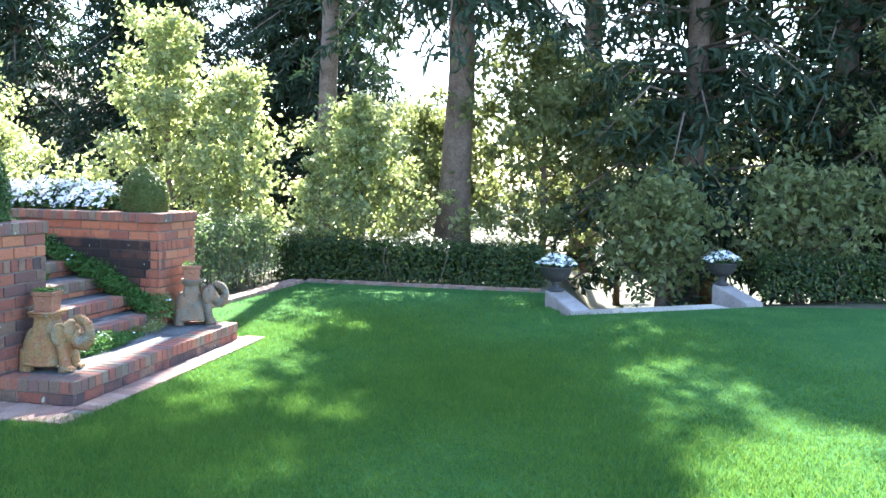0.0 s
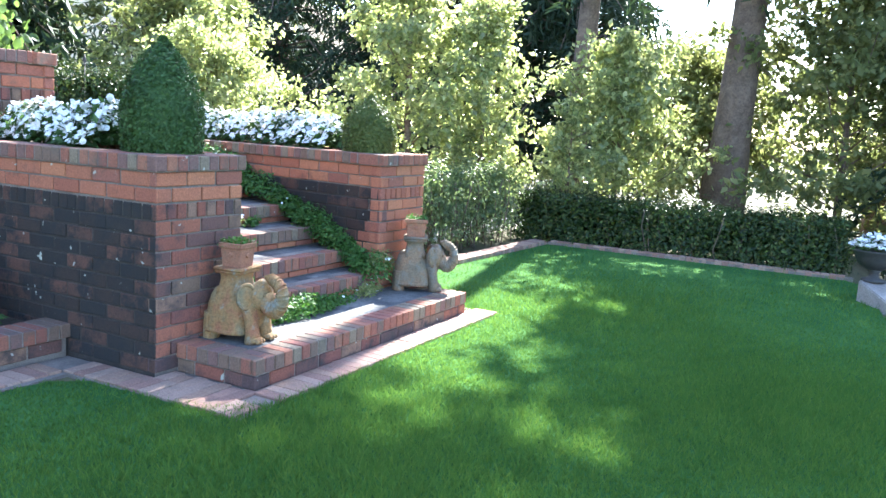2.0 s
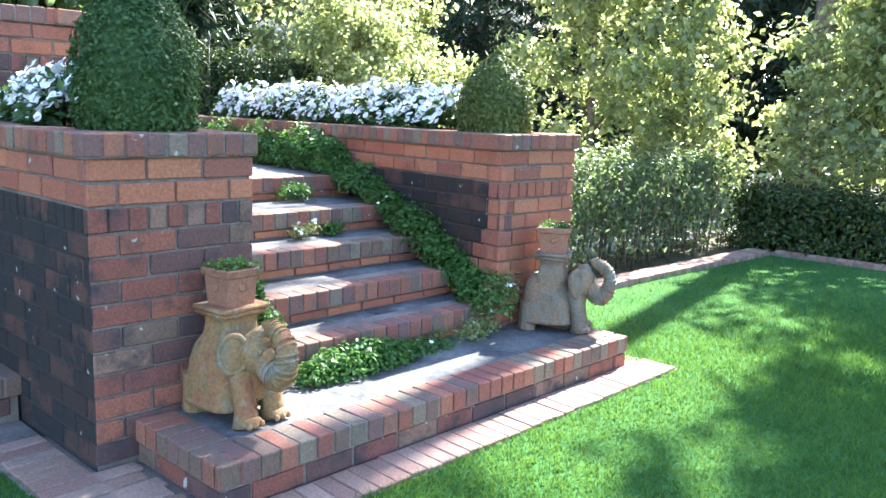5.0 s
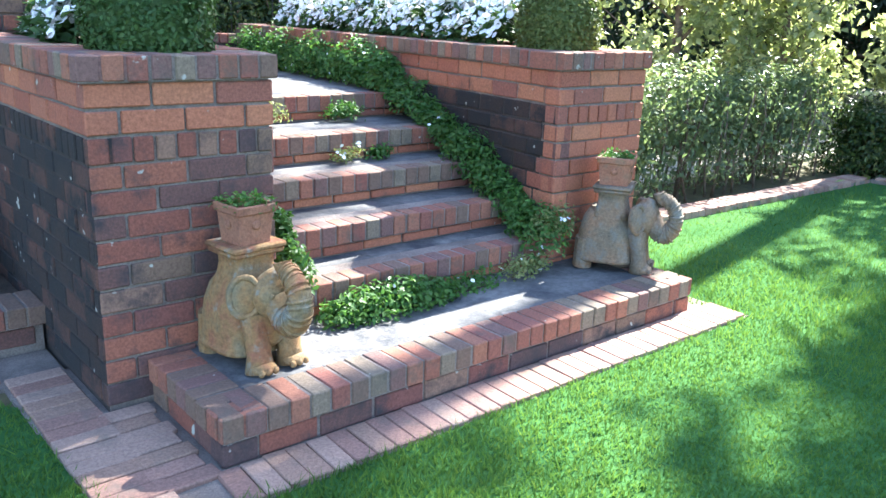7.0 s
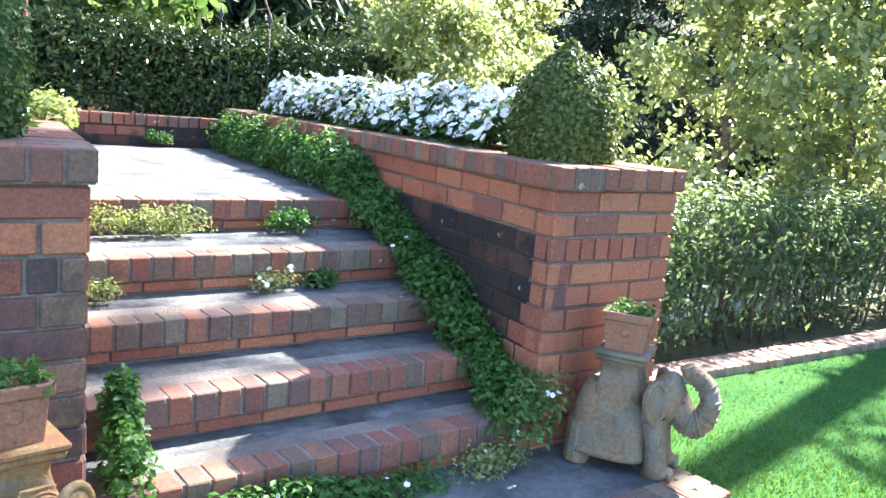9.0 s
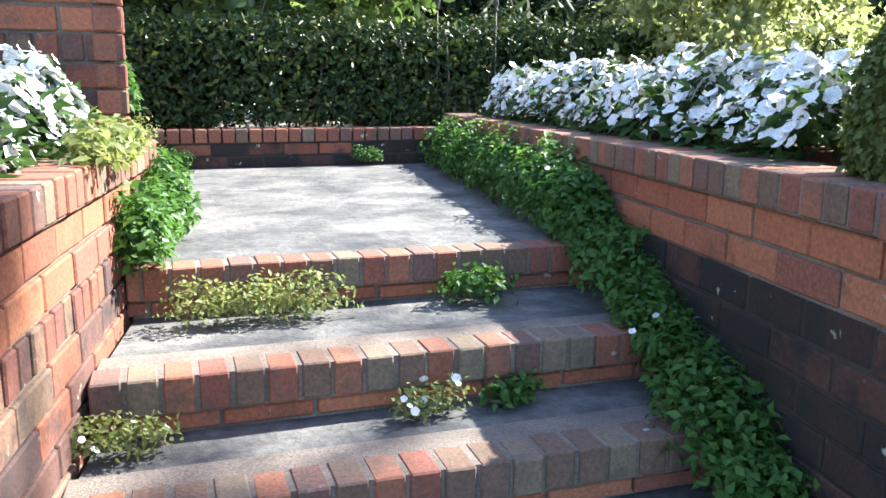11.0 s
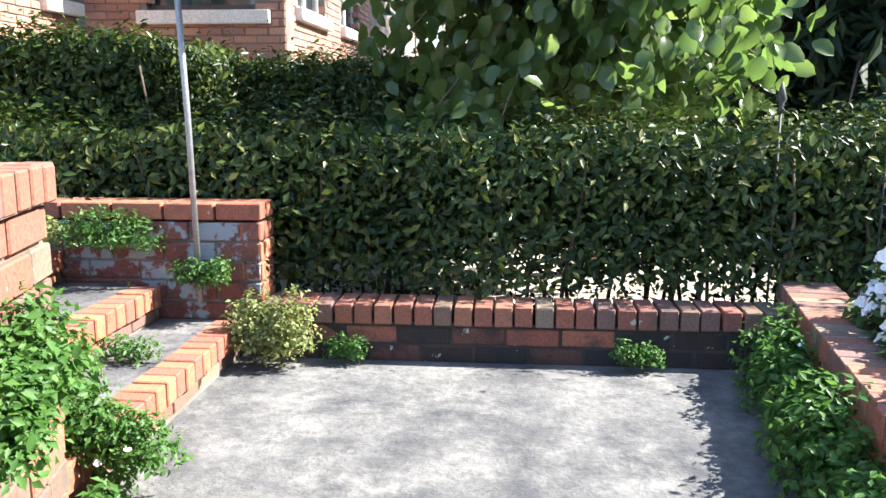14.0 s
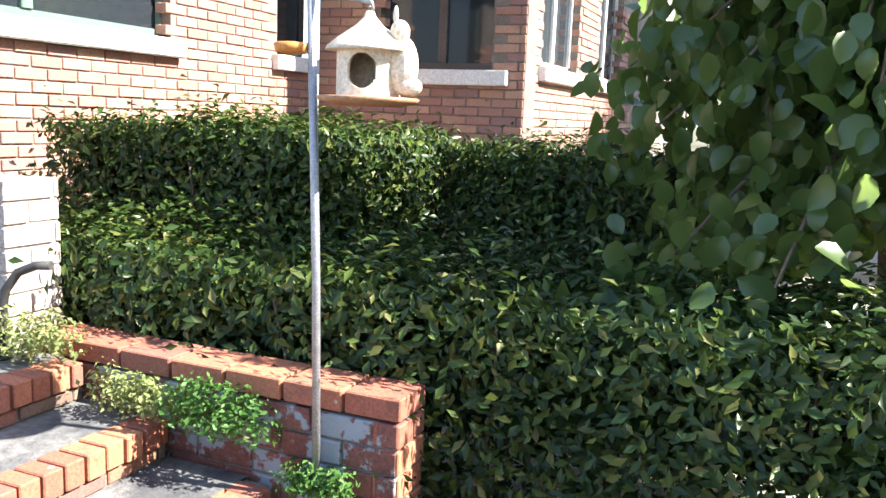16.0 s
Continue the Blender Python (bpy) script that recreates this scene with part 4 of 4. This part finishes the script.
# ---- urns and the steps down ----
def urn(at, label):
    u = tagged(new("urn_planter"), label, "urn", "pair of urns")
    u.matrix_world = pose(*at) @ Matrix.Scale(0.8, 4)
    part("foot", lathe(bmesh.new(), [(0.15, 0), (0.15, 0.03), (0.07, 0.06), (0.06, 0.12), (0.1, 0.16)], sides=20), M_IRON, u)
    part("bowl", lathe(bmesh.new(), [(0.1, 0.16), (0.2, 0.22), (0.25, 0.3), (0.26, 0.36), (0.31, 0.4), (0.31, 0.42), (0.26, 0.42), (0.24, 0.4)], sides=24), M_IRON, u)
    n = 500
    a, r = rng.uniform(0, math.tau, n), 0.33 * np.sqrt(rng.uniform(0, 1, n))
    q = np.stack([r * np.cos(a), r * np.sin(a), 0.41 + 0.18 * (1 - (r / 0.36) ** 2) * rng.uniform(0.5, 1.05, n)], 1)
    leaves("foliage", q, 0.07, L_BED, u, 0.5, np.tile([0, 0, 1.0], (n, 1)))
    flower_mesh("blossoms", q[:230] + np.array([0, 0, 0.03]), np.tile([0, 0, 1.0], (230, 1)), 0.075, M_PETAL, u)


def cheek(at, turn):
    """A sloping pale stone slab beside the steps down."""
    bm = bmesh.new()
    vs = [bm.verts.new((x, y, z)) for x in (-0.15, 0.15) for y, z in ((0.1, -0.4), (0.1, 0.03), (0.85, 0.21), (0.85, -0.4))]
    for f in ((0, 1, 2, 3), (7, 6, 5, 4), (0, 4, 5, 1), (1, 5, 6, 2), (2, 6, 7, 3), (3, 7, 4, 0)):
        bm.faces.new([vs[i] for i in f])
    bmesh.ops.recalc_face_normals(bm, faces=bm.faces[:])
    bmesh.ops.bevel(bm, geom=bm.edges[:], offset=0.012, segments=2, affect="EDGES")
    c = part("cheek_wall", bm, M_SLAB)
    tagged(c, "sloping pale stone slab beside the steps down", "wall", "slabs under the urns")
    c.matrix_world = pose(*at, 0, 0, turn)
    return c


cheek((4.84, -4.06, 0), -58)
cheek((6.35, -6.4, 0), -58)
urn((5.56, -3.62, 0.2), "dark urn with white flowers on a pale slab")
urn((7.07, -5.96, 0.2), "dark urn with white flowers on a pale slab")


def steps_down():
    s = thing("garden_steps", "pale stone steps leading down from the lawn", "stairs", kind="structure")
    for k in range(6):
        b = box(bmesh.new(), (0.2, 0.36 * k, -0.6 - 0.15 * k), (2.6, 0.36 * k + 0.4, -0.02 - 0.15 * k), 0.012)
        o = part("step", b, M_DRY, s)
        o.matrix_world = pose(4.8, -3.8, 0, 0, 0, -58)


steps_down()


# ---- bird feeder ----
def feeder():
    p = thing("feeder_pole", "tall grey steel pole fixed to the wall with an arm", "pole")
    x, y = -0.24, 4.70
    part("pole", tube(bmesh.new(), [(x, y, 1.2), (x - 0.015, y, 2.0), (x - 0.05, y, 2.95)], [0.0135] * 3, 12), M_STEEL, p)
    part("arm", tube(bmesh.new(), [(x - 0.05, y, 2.9), (x + 0.06, y, 2.87), (x + 0.16, y, 2.85), (x + 0.165, y, 2.83)], [0.008, 0.008, 0.007, 0.006], 8), M_STEEL, p)
    part("clip", box(bmesh.new(), (x - 0.02, y - 0.02, 1.3), (x + 0.02, y + 0.05, 1.33), 0.004), M_IRON, p)
    part("dish", lathe(bmesh.new(), [(0.02, 0), (0.055, 0.006), (0.06, 0.03), (0.05, 0.035)], (x - 0.11, y, 2.70), 20), M_ORANGE, p, "small orange plastic dish")
    part("bracket", tube(bmesh.new(), [(x - 0.04, y, 2.71), (x - 0.11, y, 2.70)], [0.006, 0.006], 6), M_STEEL, p)
    f = tagged(new("bird_feeder"), "cream glazed bird feeder house hanging from the pole arm", "bird feeder")
    f.matrix_world = pose(x + 0.155, y, 2.55)
    part("tray", lathe(bmesh.new(), [(0.1, 0.0), (0.145, 0.012), (0.155, 0.024), (0.145, 0.028), (0.09, 0.022)], sides=36), M_RUST, f, "brown glazed round tray")
    bm = bmesh.new()
    # drum with a round opening to the front
    n, rad = 96, 0.095
    for k in range(n):
        a0, a1 = k * math.tau / n, (k + 1) * math.tau / n
        mid = math.degrees((a0 + a1) / 2)
        hole = abs((mid - 285 + 180) % 360 - 180)
        spans = [(0.02, 0.17)]
        if hole < 28:
            hh = 0.05 * math.sqrt(max(0, 1 - (hole / 28) ** 2))
            spans = [(0.02, 0.1 - hh), (0.1 + hh, 0.17)]
        for z0, z1 in spans:
            c = [(rad, a0, z0), (rad, a1, z0), (rad, a1, z1), (rad, a0, z1)]
            o = [bm.verts.new((r * math.cos(a), r * math.sin(a), z)) for r, a, z in c]
            i = [bm.verts.new((0.085 * math.cos(a), 0.085 * math.sin(a), z)) for r, a, z in c]
            bm.faces.new(o)
            bm.faces.new(i[::-1])
            for q in range(4):
                bm.faces.new((o[q], i[q], i[(q + 1) % 4], o[(q + 1) % 4]))
    part("drum", bm, M_CREAM, f)
    part("roof", lathe(bmesh.new(), [(0.13, 0.16), (0.125, 0.172), (0.09, 0.2), (0.04, 0.235), (0.018, 0.26), (0.012, 0.275)], sides=28), M_CREAM, f, "cream conical roof")
    bm = bmesh.new()
    for q in range(4):
        tube(bm, [(0, 0.012 * (-1) ** q, 0.272 + q * 0.012), (0.006, 0, 0.28 + q * 0.012)], [0.003, 0.003], 6)
    part("chain", bm, M_STEEL, f)
    s = part("squirrel_ornament", bmesh.new(), M_CREAM, f, "cream moulded ornament on the side")
    bm = bmesh.new()
    for c, r in (((0.11, 0.0, 0.12), (0.05, 0.035, 0.085)), ((0.1, 0, 0.215), (0.03, 0.028, 0.035)), ((0.085, 0, 0.262), (0.008, 0.008, 0.028)), ((0.13, 0, 0.06), (0.045, 0.03, 0.03))):
        vs = bmesh.ops.create_uvsphere(bm, u_segments=14, v_segments=10, radius=1)["verts"]
        for v in vs:
            v.co = Vector(c[i] + v.co[i] * r[i] for i in range(3))
    bm.to_mesh(s.data)


feeder()


def handrail():
    r = thing("handrail", "dark iron rail with a curved end beside the whitewashed post", "handrail")
    pts = [(-1.56, 4.60, 1.57), (-1.555, 4.60, 1.72), (-1.535, 4.61, 1.83), (-1.49, 4.63, 1.90), (-1.42, 4.65, 1.93), (-1.36, 4.665, 1.935)]
    part("rail", tube(bmesh.new(), pts, [0.017] * 6, 12), M_IRON, r)
    part("foot", lathe(bmesh.new(), [(0.03, 0), (0.03, 0.008), (0.02, 0.014)], (-1.56, 4.60, 1.567), 16), M_IRON, r)


handrail()


def fence_spike(x, y, top):
    s = thing("garden_spike", "thin dark iron garden stake with a pointed finial", "stake", "garden stakes")
    part("rod", tube(bmesh.new(), [(x, y, 0.9), (x, y, top - 0.05)], [0.006, 0.006], 8), M_IRON, s)
    part("finial", lathe(bmesh.new(), [(0.006, -0.07), (0.02, -0.055), (0.008, -0.04), (0.024, -0.005), (0.014, 0.03), (0.002, 0.07)], (x, y, top), 10), M_IRON, s)


fence_spike(2.29, 4.97, 2.1)
fence_spike(2.75, 4.97, 2.1)


# ---- the house ----
def house():
    h = thing("house", "red brick house with painted window frames and pale sills", "house")
    z0, z1 = 0.9, 6.2

    def wall(a, b, thick, openings):
        """A wall with openings (from, to, bottom, top) along it."""
        m, ln = basis(a, b)
        bm = bmesh.new()
        x = 0.0
        for o in sorted(openings) + [(ln, ln, 0, 0)]:
            if o[0] - x > 0.01:
                box(bm, (x, 0.012, z0), (o[0], thick, z1), 0, m)
            if o[1] > o[0]:
                box(bm, (o[0], 0.012, z0), (o[1], thick, o[2]), 0, m)
                box(bm, (o[0], 0.012, o[3]), (o[1], thick, z1), 0, m)
            x = o[1]
        return part("wall", bm, M_MORTAR, h), m, ln

    def window(m, o, frame_mat, sashes):
        x0, x1, b, t = o
        w = part("window", box(bmesh.new(), (x0, 0.10, b), (x1, 0.14, b + 0.06), 0.004, m), frame_mat, h, "painted timber window")
        bm = bmesh.new()
        box(bm, (x0, 0.09, t - 0.07), (x1, 0.15, t), 0.004, m)
        for k in range(sashes + 1):
            c = x0 + (x1 - x0) * k / sashes
            box(bm, (max(x0, c - 0.04), 0.085, b + 0.061), (min(x1, c + 0.04), 0.15, t - 0.071), 0.004, m)
        part("frame", bm, frame_mat, w)
        part("sill", box(bmesh.new(), (x0 - 0.08, -0.07, b - 0.13), (x1 + 0.08, 0.1, b - 0.004), 0.008, m), M_WHITE, w, "pale painted sill")
        for k in range(sashes):
            c0, c1 = x0 + (x1 - x0) * k / sashes + 0.04, x0 + (x1 - x0) * (k + 1) / sashes - 0.04
            part("pane", box(bmesh.new(), (c0, 0.115, b + 0.06), (c1, 0.121, t - 0.07), 0, m), M_GLASS, w)

    def bricks(ob, m, ln, za, zb, openings, xa=0.0, xb=None):
        xb = ln if xb is None else xb
        k = 0
        z = za
        while z < zb:
            x = xa - (0.1125 if k % 2 else 0)
            while x < xb - 0.03:
                a, b = max(x, xa), min(x + 0.225, xb)
                if b - a > 0.05 and not any(o[0] - 0.02 < (a + b) / 2 < o[1] + 0.02 and o[2] - 0.12 < z < o[3] for o in openings):
                    lay(ob, (b - a - 0.01, 0.1, 0.065), M_HOUSE, m @ Matrix.Translation(((a + b) / 2, 0.05, z + 0.0325)))
                x += 0.225
            z += 0.075
            k += 1

    A = [(0.9, 3.15, 3.0, 4.7), (4.45, 5.0, 3.0, 4.7)]
    w, m, ln = wall((-3.05, 4.1), (-3.05, 9.1), 0.3, A)
    for o, fm, s in zip(A, (M_GREEN, M_BROWN), (2, 1)):
        window(m, (o[0], min(o[1], ln - 0.02), o[2], o[3]), fm, s)
    bricks(w, m, ln, 1.9, 3.5, A, 0.5, 5.0)
    D = [(0.62, 1.75, 2.93, 4.7)]
    w, m, ln = wall((-2.99, 9.1), (-1.02, 9.1), 0.3, D)
    window(m, D[0], M_BROWN, 2)
    bricks(w, m, ln, 2.1, 3.5, D)
    E = [(0.45, 1.7, 3.0, 4.7), (2.6, 3.8, 3.0, 4.7)]
    w, m, ln = wall((-1.02, 9.12), (-1.02, 19.5), 0.3, E)
    for o in E:
        window(m, o, M_WHITE, 2)
    bricks(w, m, ln, 2.1, 3.9, E, 0, 4.6)
    part("back_wall", box(bmesh.new(), (-9, 19.5, z0), (-1.0, 19.8, z1)), M_MORTAR, h)
    part("side_wall", box(bmesh.new(), (-9, 3.9, z0), (-3.06, 4.1, z1)), M_MORTAR, h)
    bm = bmesh.new()
    box(bm, (-9, 4.1, 1.0), (-3.4, 9.1, 1.1))
    box(bm, (-9, 9.5, 1.0), (-1.4, 14.4, 1.1))
    part("floor", bm, M_BROWN, h)
    part("curtain", box(bmesh.new(), (-1.75, 9.6, 2.8), (-1.45, 9.65, 4.6), 0.02), M_CURTAIN, h, "beige curtain behind the glass")
    part("roof", box(bmesh.new(), (-9.2, 3.7, z1), (-0.8, 20.0, z1 + 0.25), 0.02), M_ROOF, h)


house()


# ---- trees ----
def tree_trunk(base, height, r, limbs, spread, parent, lean=(0, 0), start=0.35, rise=0.6):
    """Tapered trunk with limbs; returns the tips of limbs and twigs."""
    bm = bmesh.new()
    b = Vector(base)
    pts, rad = [], []
    for k in range(9):
        u = k / 8
        pts.append(b + Vector((lean[0] * u + 0.05 * r * math.sin(5 * u + base[0]) * 4, lean[1] * u + 0.05 * r * math.cos(4 * u + base[1]) * 4, height * u)))
        rad.append(r * (1.25 if k == 0 else (1 - 0.85 * u)))
    tube(bm, pts, rad, 12)
    tips = []
    for i in range(limbs):
        u = start + (0.98 - start) * (i + random.random()) / limbs
        k = min(7, int(u * 8))
        p = pts[k].lerp(pts[k + 1], u * 8 - k)
        a = i * 2.4 + random.uniform(-0.4, 0.4)
        ln = spread * (1.15 - 0.75 * (u - start) / (1 - start)) * random.uniform(0.7, 1.15)
        d = Vector((math.cos(a), math.sin(a), rise * random.uniform(0.6, 1.3)))
        q = [p, p + d * ln * 0.45, p + d * ln + Vector((0, 0, 0.08 * ln))]
        tube(bm, q, [max(0.012, r * 0.28 * (1 - u * 0.6)), max(0.009, r * 0.16 * (1 - u * 0.6)), 0.006], 6)
        for f in (0.35, 0.55, 0.75, 0.95, 1.05):
            tips.append(p + d * ln * f + Vector((random.uniform(-1, 1), random.uniform(-1, 1), random.uniform(-0.6, 0.8))) * ln * 0.16)
    tips.append(pts[-1])
    part("trunk", bm, M_BARK, parent)
    return tips


def broadleaf(label, base, height, r, limbs, spread, n, size, mat, lean=(0, 0), start=0.12, clump=0.3, rise=0.6, droop=0.5):
    t = thing("tree", label, "tree")
    tips = np.array([tuple(p) for p in tree_trunk(base, height, r, limbs, spread, t, lean, start, rise)])
    k = rng.integers(0, len(tips), n)
    rad = clump * rng.uniform(0.35, 1.3, len(tips))[k][:, None]
    p = tips[k] + rng.normal(size=(n, 3)) * rad * np.array([0.44, 0.44, 0.36])
    leaves("crown", p, size, mat, t, 0.6, None, droop)
    return t


def conifer(label, base, height, r, spread, n, first=0.1, levels=26, droop=0.35, size=0.22):
    """Whorls of drooping boughs hung with sprays of needles."""
    t = thing("conifer", label, "tree")
    bm = bmesh.new()
    b = Vector(base)
    pts = [b + Vector((0.08 * math.sin(k), 0.08 * math.cos(k * 1.3), height * k / 8)) for k in range(9)]
    tube(bm, pts, [r * (1.2 if k == 0 else 1 - 0.11 * k) for k in range(9)], 12)
    part("trunk", bm, M_BARK, t)
    bm = bmesh.new()
    ps = []
    per = max(20, n // (levels * 6))
    for i in range(levels):
        u = first + (0.97 - first) * (i + random.random() * 0.6) / levels
        for j in range(6):
            a = i * 1.1 + j * math.tau / 6 + random.uniform(-0.4, 0.4)
            ln = spread * (1.05 - u) ** 0.8 * random.uniform(0.6, 1.2)
            p0 = b + Vector((0, 0, height * u))
            d = Vector((math.cos(a), math.sin(a), 0))
            mid = p0 + d * ln * 0.5 + Vector((0, 0, 0.05 * ln))
            end = p0 + d * ln + Vector((0, 0, -droop * ln))
            tube(bm, [p0, mid, end], [0.02 + 0.008 * ln, 0.014 + 0.004 * ln, 0.006], 5)
            s = rng.uniform(0.12, 1, per)
            q = np.outer((1 - s) ** 2, p0) + np.outer(2 * s * (1 - s), mid) + np.outer(s ** 2, end)
            side = np.array([-d.y, d.x, 0])
            wide = (0.32 * ln * (1 - s * 0.6))[:, None]
            q = q + side * rng.uniform(-1, 1, per)[:, None] * wide
            q[:, 2] -= np.abs(rng.normal(0, 0.12, per)) * (0.4 + ln * 0.18)
            ps.append(q)
    tagged(part("bough", bm, M_BARK, t), kind="stuff")
    leaves("needles", np.concatenate(ps), size, L_CONE, t, 0.22, None, 1.1)
    return t


random.seed(11)
broadleaf("young yellow-green tree in sunlight behind the brick planter", (6.6, 2.75, 0), 4.1, 0.07, 34, 1.0, 11000, 0.095, L_TREE, start=0.08, clump=0.3)
broadleaf("slender yellow-green tree in sunlight beside the hedge", (7.5, 1.95, 0), 3.45, 0.06, 30, 0.75, 7500, 0.09, L_TREE, start=0.06, clump=0.26)
broadleaf("small pale sapling standing above the low hedge", (8.2, 0.75, -0.05), 2.1, 0.03, 16, 0.4, 2400, 0.085, L_TREE, start=0.2, clump=0.16)
broadleaf("sunlit bush with yellow-green leaves beside the tall trunk", (9.9, 0.5, -0.1), 3.1, 0.06, 26, 1.3, 11000, 0.11, L_TREE, start=0.05, clump=0.36)
broadleaf("large sunlit shrub with pale leaves beyond the planter", (6.6, 7.2, 0), 3.6, 0.1, 38, 1.6, 19000, 0.11, L_TREE, start=0.05, clump=0.42)
broadleaf("pale sunlit shrub behind the white flowers", (4.4, 4.6, 0.2), 2.3, 0.05, 26, 1.0, 13000, 0.07, L_TREE, start=0.08, clump=0.28)
for x, y, hgt, sp, n in ((11.8, -2.9, 4.2, 2.0, 15000), (13.5, -0.3, 3.2, 1.8, 13000), (12.9, -5.4, 4.2, 2.0, 9000), (13.9, -8.2, 4.6, 2.3, 8000), (11.0, -10.5, 4.4, 2.2, 14000), (16.5, -4.5, 6.0, 2.6, 14000), (8.6, -5.2, 2.0, 1.1, 3000), (9.6, -7.6, 2.2, 1.2, 3200)):
    broadleaf("woodland shrub with dappled yellow-green leaves beyond the lawn", (x, y, ground_height(x, y)), hgt, 0.08, 36, sp, n, 0.13, L_SHADE, start=0.04, clump=0.45)
broadleaf("dark shrub beyond the terrace by the house", (2.2, 12.5, 0.9), 3.6, 0.08, 34, 1.8, 14000, 0.12, L_SHADE, start=0.05, clump=0.45)
broadleaf("tall dark-leaved tree among the conifers", (8.0, 15.0, 0), 9.0, 0.2, 40, 2.6, 22000, 0.16, L_SHADE, start=0.1, clump=0.6)

conifer("tall conifer with a bare straight trunk and high drooping boughs", (11.3, -1.12, -0.1), 16.0, 0.36, 4.2, 24000, 0.34, 24, 0.5, 0.30)
# two conifers added so that their high, unseen crowns block sun from the lawn
for x, y, hgt, sp in ((17.5, -3.6, 21, 4.4), (15.5, -6.6, 19, 4.2)):
    conifer("tall conifer with a bare trunk, added to shade the lawn", (x, y, ground_height(x, y) - 0.1), hgt, 0.34, sp, 22000, 0.42, 24, 0.45, 0.36)
for x, y, hgt, sp, n in ((24.0, 8.4, 17, 4.4, 18000), (21.5, 5.6, 15, 4.6, 30000), (19.0, 15.5, 16, 4.4, 24000), (19.5, 10.8, 14, 4.2, 24000), (12.3, -5.9, 18, 3.2, 15000), (13.2, -9.0, 18, 3.4, 14000), (18.0, 20.0, 17, 4.4, 17000), (16.5, -10.5, 19, 4.6, 16000), (13.0, -11.5, 18, 4.6, 18000), (4.5, 9.6, 8, 2.3, 18000), (20, 11, 17, 4.2, 12000), (6.0, 15.5, 15, 3.8, 16000)):
    conifer("tall dark conifer with layered drooping boughs", (x, y, ground_height(x, y) - 0.1), hgt, 0.3, sp, n, 0.06, 26, 0.3, 0.34)

# added shade caster: its crown stands above the view and darkens the lawn
conifer("added tall conifer whose unseen high crown shades the lawn", (10.6, 1.5, -0.3), 21.0, 0.22, 5.0, 28000, 0.6, 18, 0.4, 0.36)


def big_leaf_tree():
    """A spreading tree with large hanging leaves over the hedge."""
    t = thing("broad_leaved_tree", "tree with large glossy hanging green leaves over the hedge", "tree")
    bm = bmesh.new()
    base = Vector((1.65, 6.65, 0.95))
    tube(bm, [base, base + Vector((-0.1, -0.1, 1.0)), base + Vector((-0.2, -0.2, 2.0)), base + Vector((-0.25, -0.25, 2.9))], [0.09, 0.075, 0.06, 0.03], 10)
    ps = []
    for i in range(92):
        a = i * 2.4
        z = random.uniform(1.4, 2.85)
        ln = random.uniform(0.45, 1.2) * (1.0 if z < 3 else 0.7)
        p0 = base + Vector((-0.2, -0.2, z - 0.2))
        d = Vector((math.cos(a), math.sin(a), 0.25))
        end = p0 + d * ln + Vector((0, 0, -0.45 * ln))
        mid = p0 + d * ln * 0.6 + Vector((0, 0, 0.05))
        tube(bm, [p0, mid, end], [0.018, 0.011, 0.005], 6)
        for _ in range(115):
            s = random.uniform(0.25, 1.05)
            q = p0.lerp(mid, s / 0.6) if s < 0.6 else mid.lerp(end, (s - 0.6) / 0.4)
            ps.append(tuple(q + Vector((random.gauss(0, 0.13), random.gauss(0, 0.13), random.gauss(0, 0.10)))))
    part("trunk", bm, M_BARK, t)
    c = np.array(ps)
    n = len(c)
    # oval blades hanging from their stalks, creased along the middle
    d = rng.normal(size=(n, 3)) * 0.55
    d[:, 2] -= 1.0
    d /= np.linalg.norm(d, axis=1)[:, None]
    nor = rng.normal(size=(n, 3)) + np.array([0, -0.7, 0.3])
    nor -= (nor * d).sum(1)[:, None] * d
    nor /= np.linalg.norm(nor, axis=1)[:, None]
    s = np.cross(nor, d)
    ln = rng.uniform(0.085, 0.145, n)[:, None]
    prof = ((0.0, 0.05), (0.15, 0.26), (0.45, 0.37), (0.78, 0.26), (1.0, 0.0))
    vs = []
    for u, w in prof:
        bend = -nor * ln * (u - 0.3) ** 2 * 0.35
        mid = c + d * ln * u + bend
        vs += [mid + s * ln * w + nor * ln * w * 0.3, mid, mid - s * ln * w + nor * ln * w * 0.3]
    v = np.stack(vs, 1).reshape(-1, 3)
    i = np.arange(n)[:, None] * 15
    quads = []
    for k in range(4):
        o = k * 3
        quads += [i + [o, o + 1, o + 4, o + 3], i + [o + 1, o + 2, o + 5, o + 4]]
    f = np.concatenate(quads, 1).reshape(-1, 4)
    raw("crown", v.tolist(), f.tolist(), L_BIG, t, True)


big_leaf_tree()

# far hillside beyond the woods
hill = raw("backdrop", [(70, 30, -8), (66, 60, -8), (30, 95, -8), (-10, 110, -8), (84, 36, 3), (80, 74, 22), (36, 118, 30), (-10, 140, 26)], [(0, 1, 5, 4), (1, 2, 6, 5), (2, 3, 7, 6)], M_HILL)
tagged(hill, "pale dry hillside beyond the trees", "hillside", kind="structure")
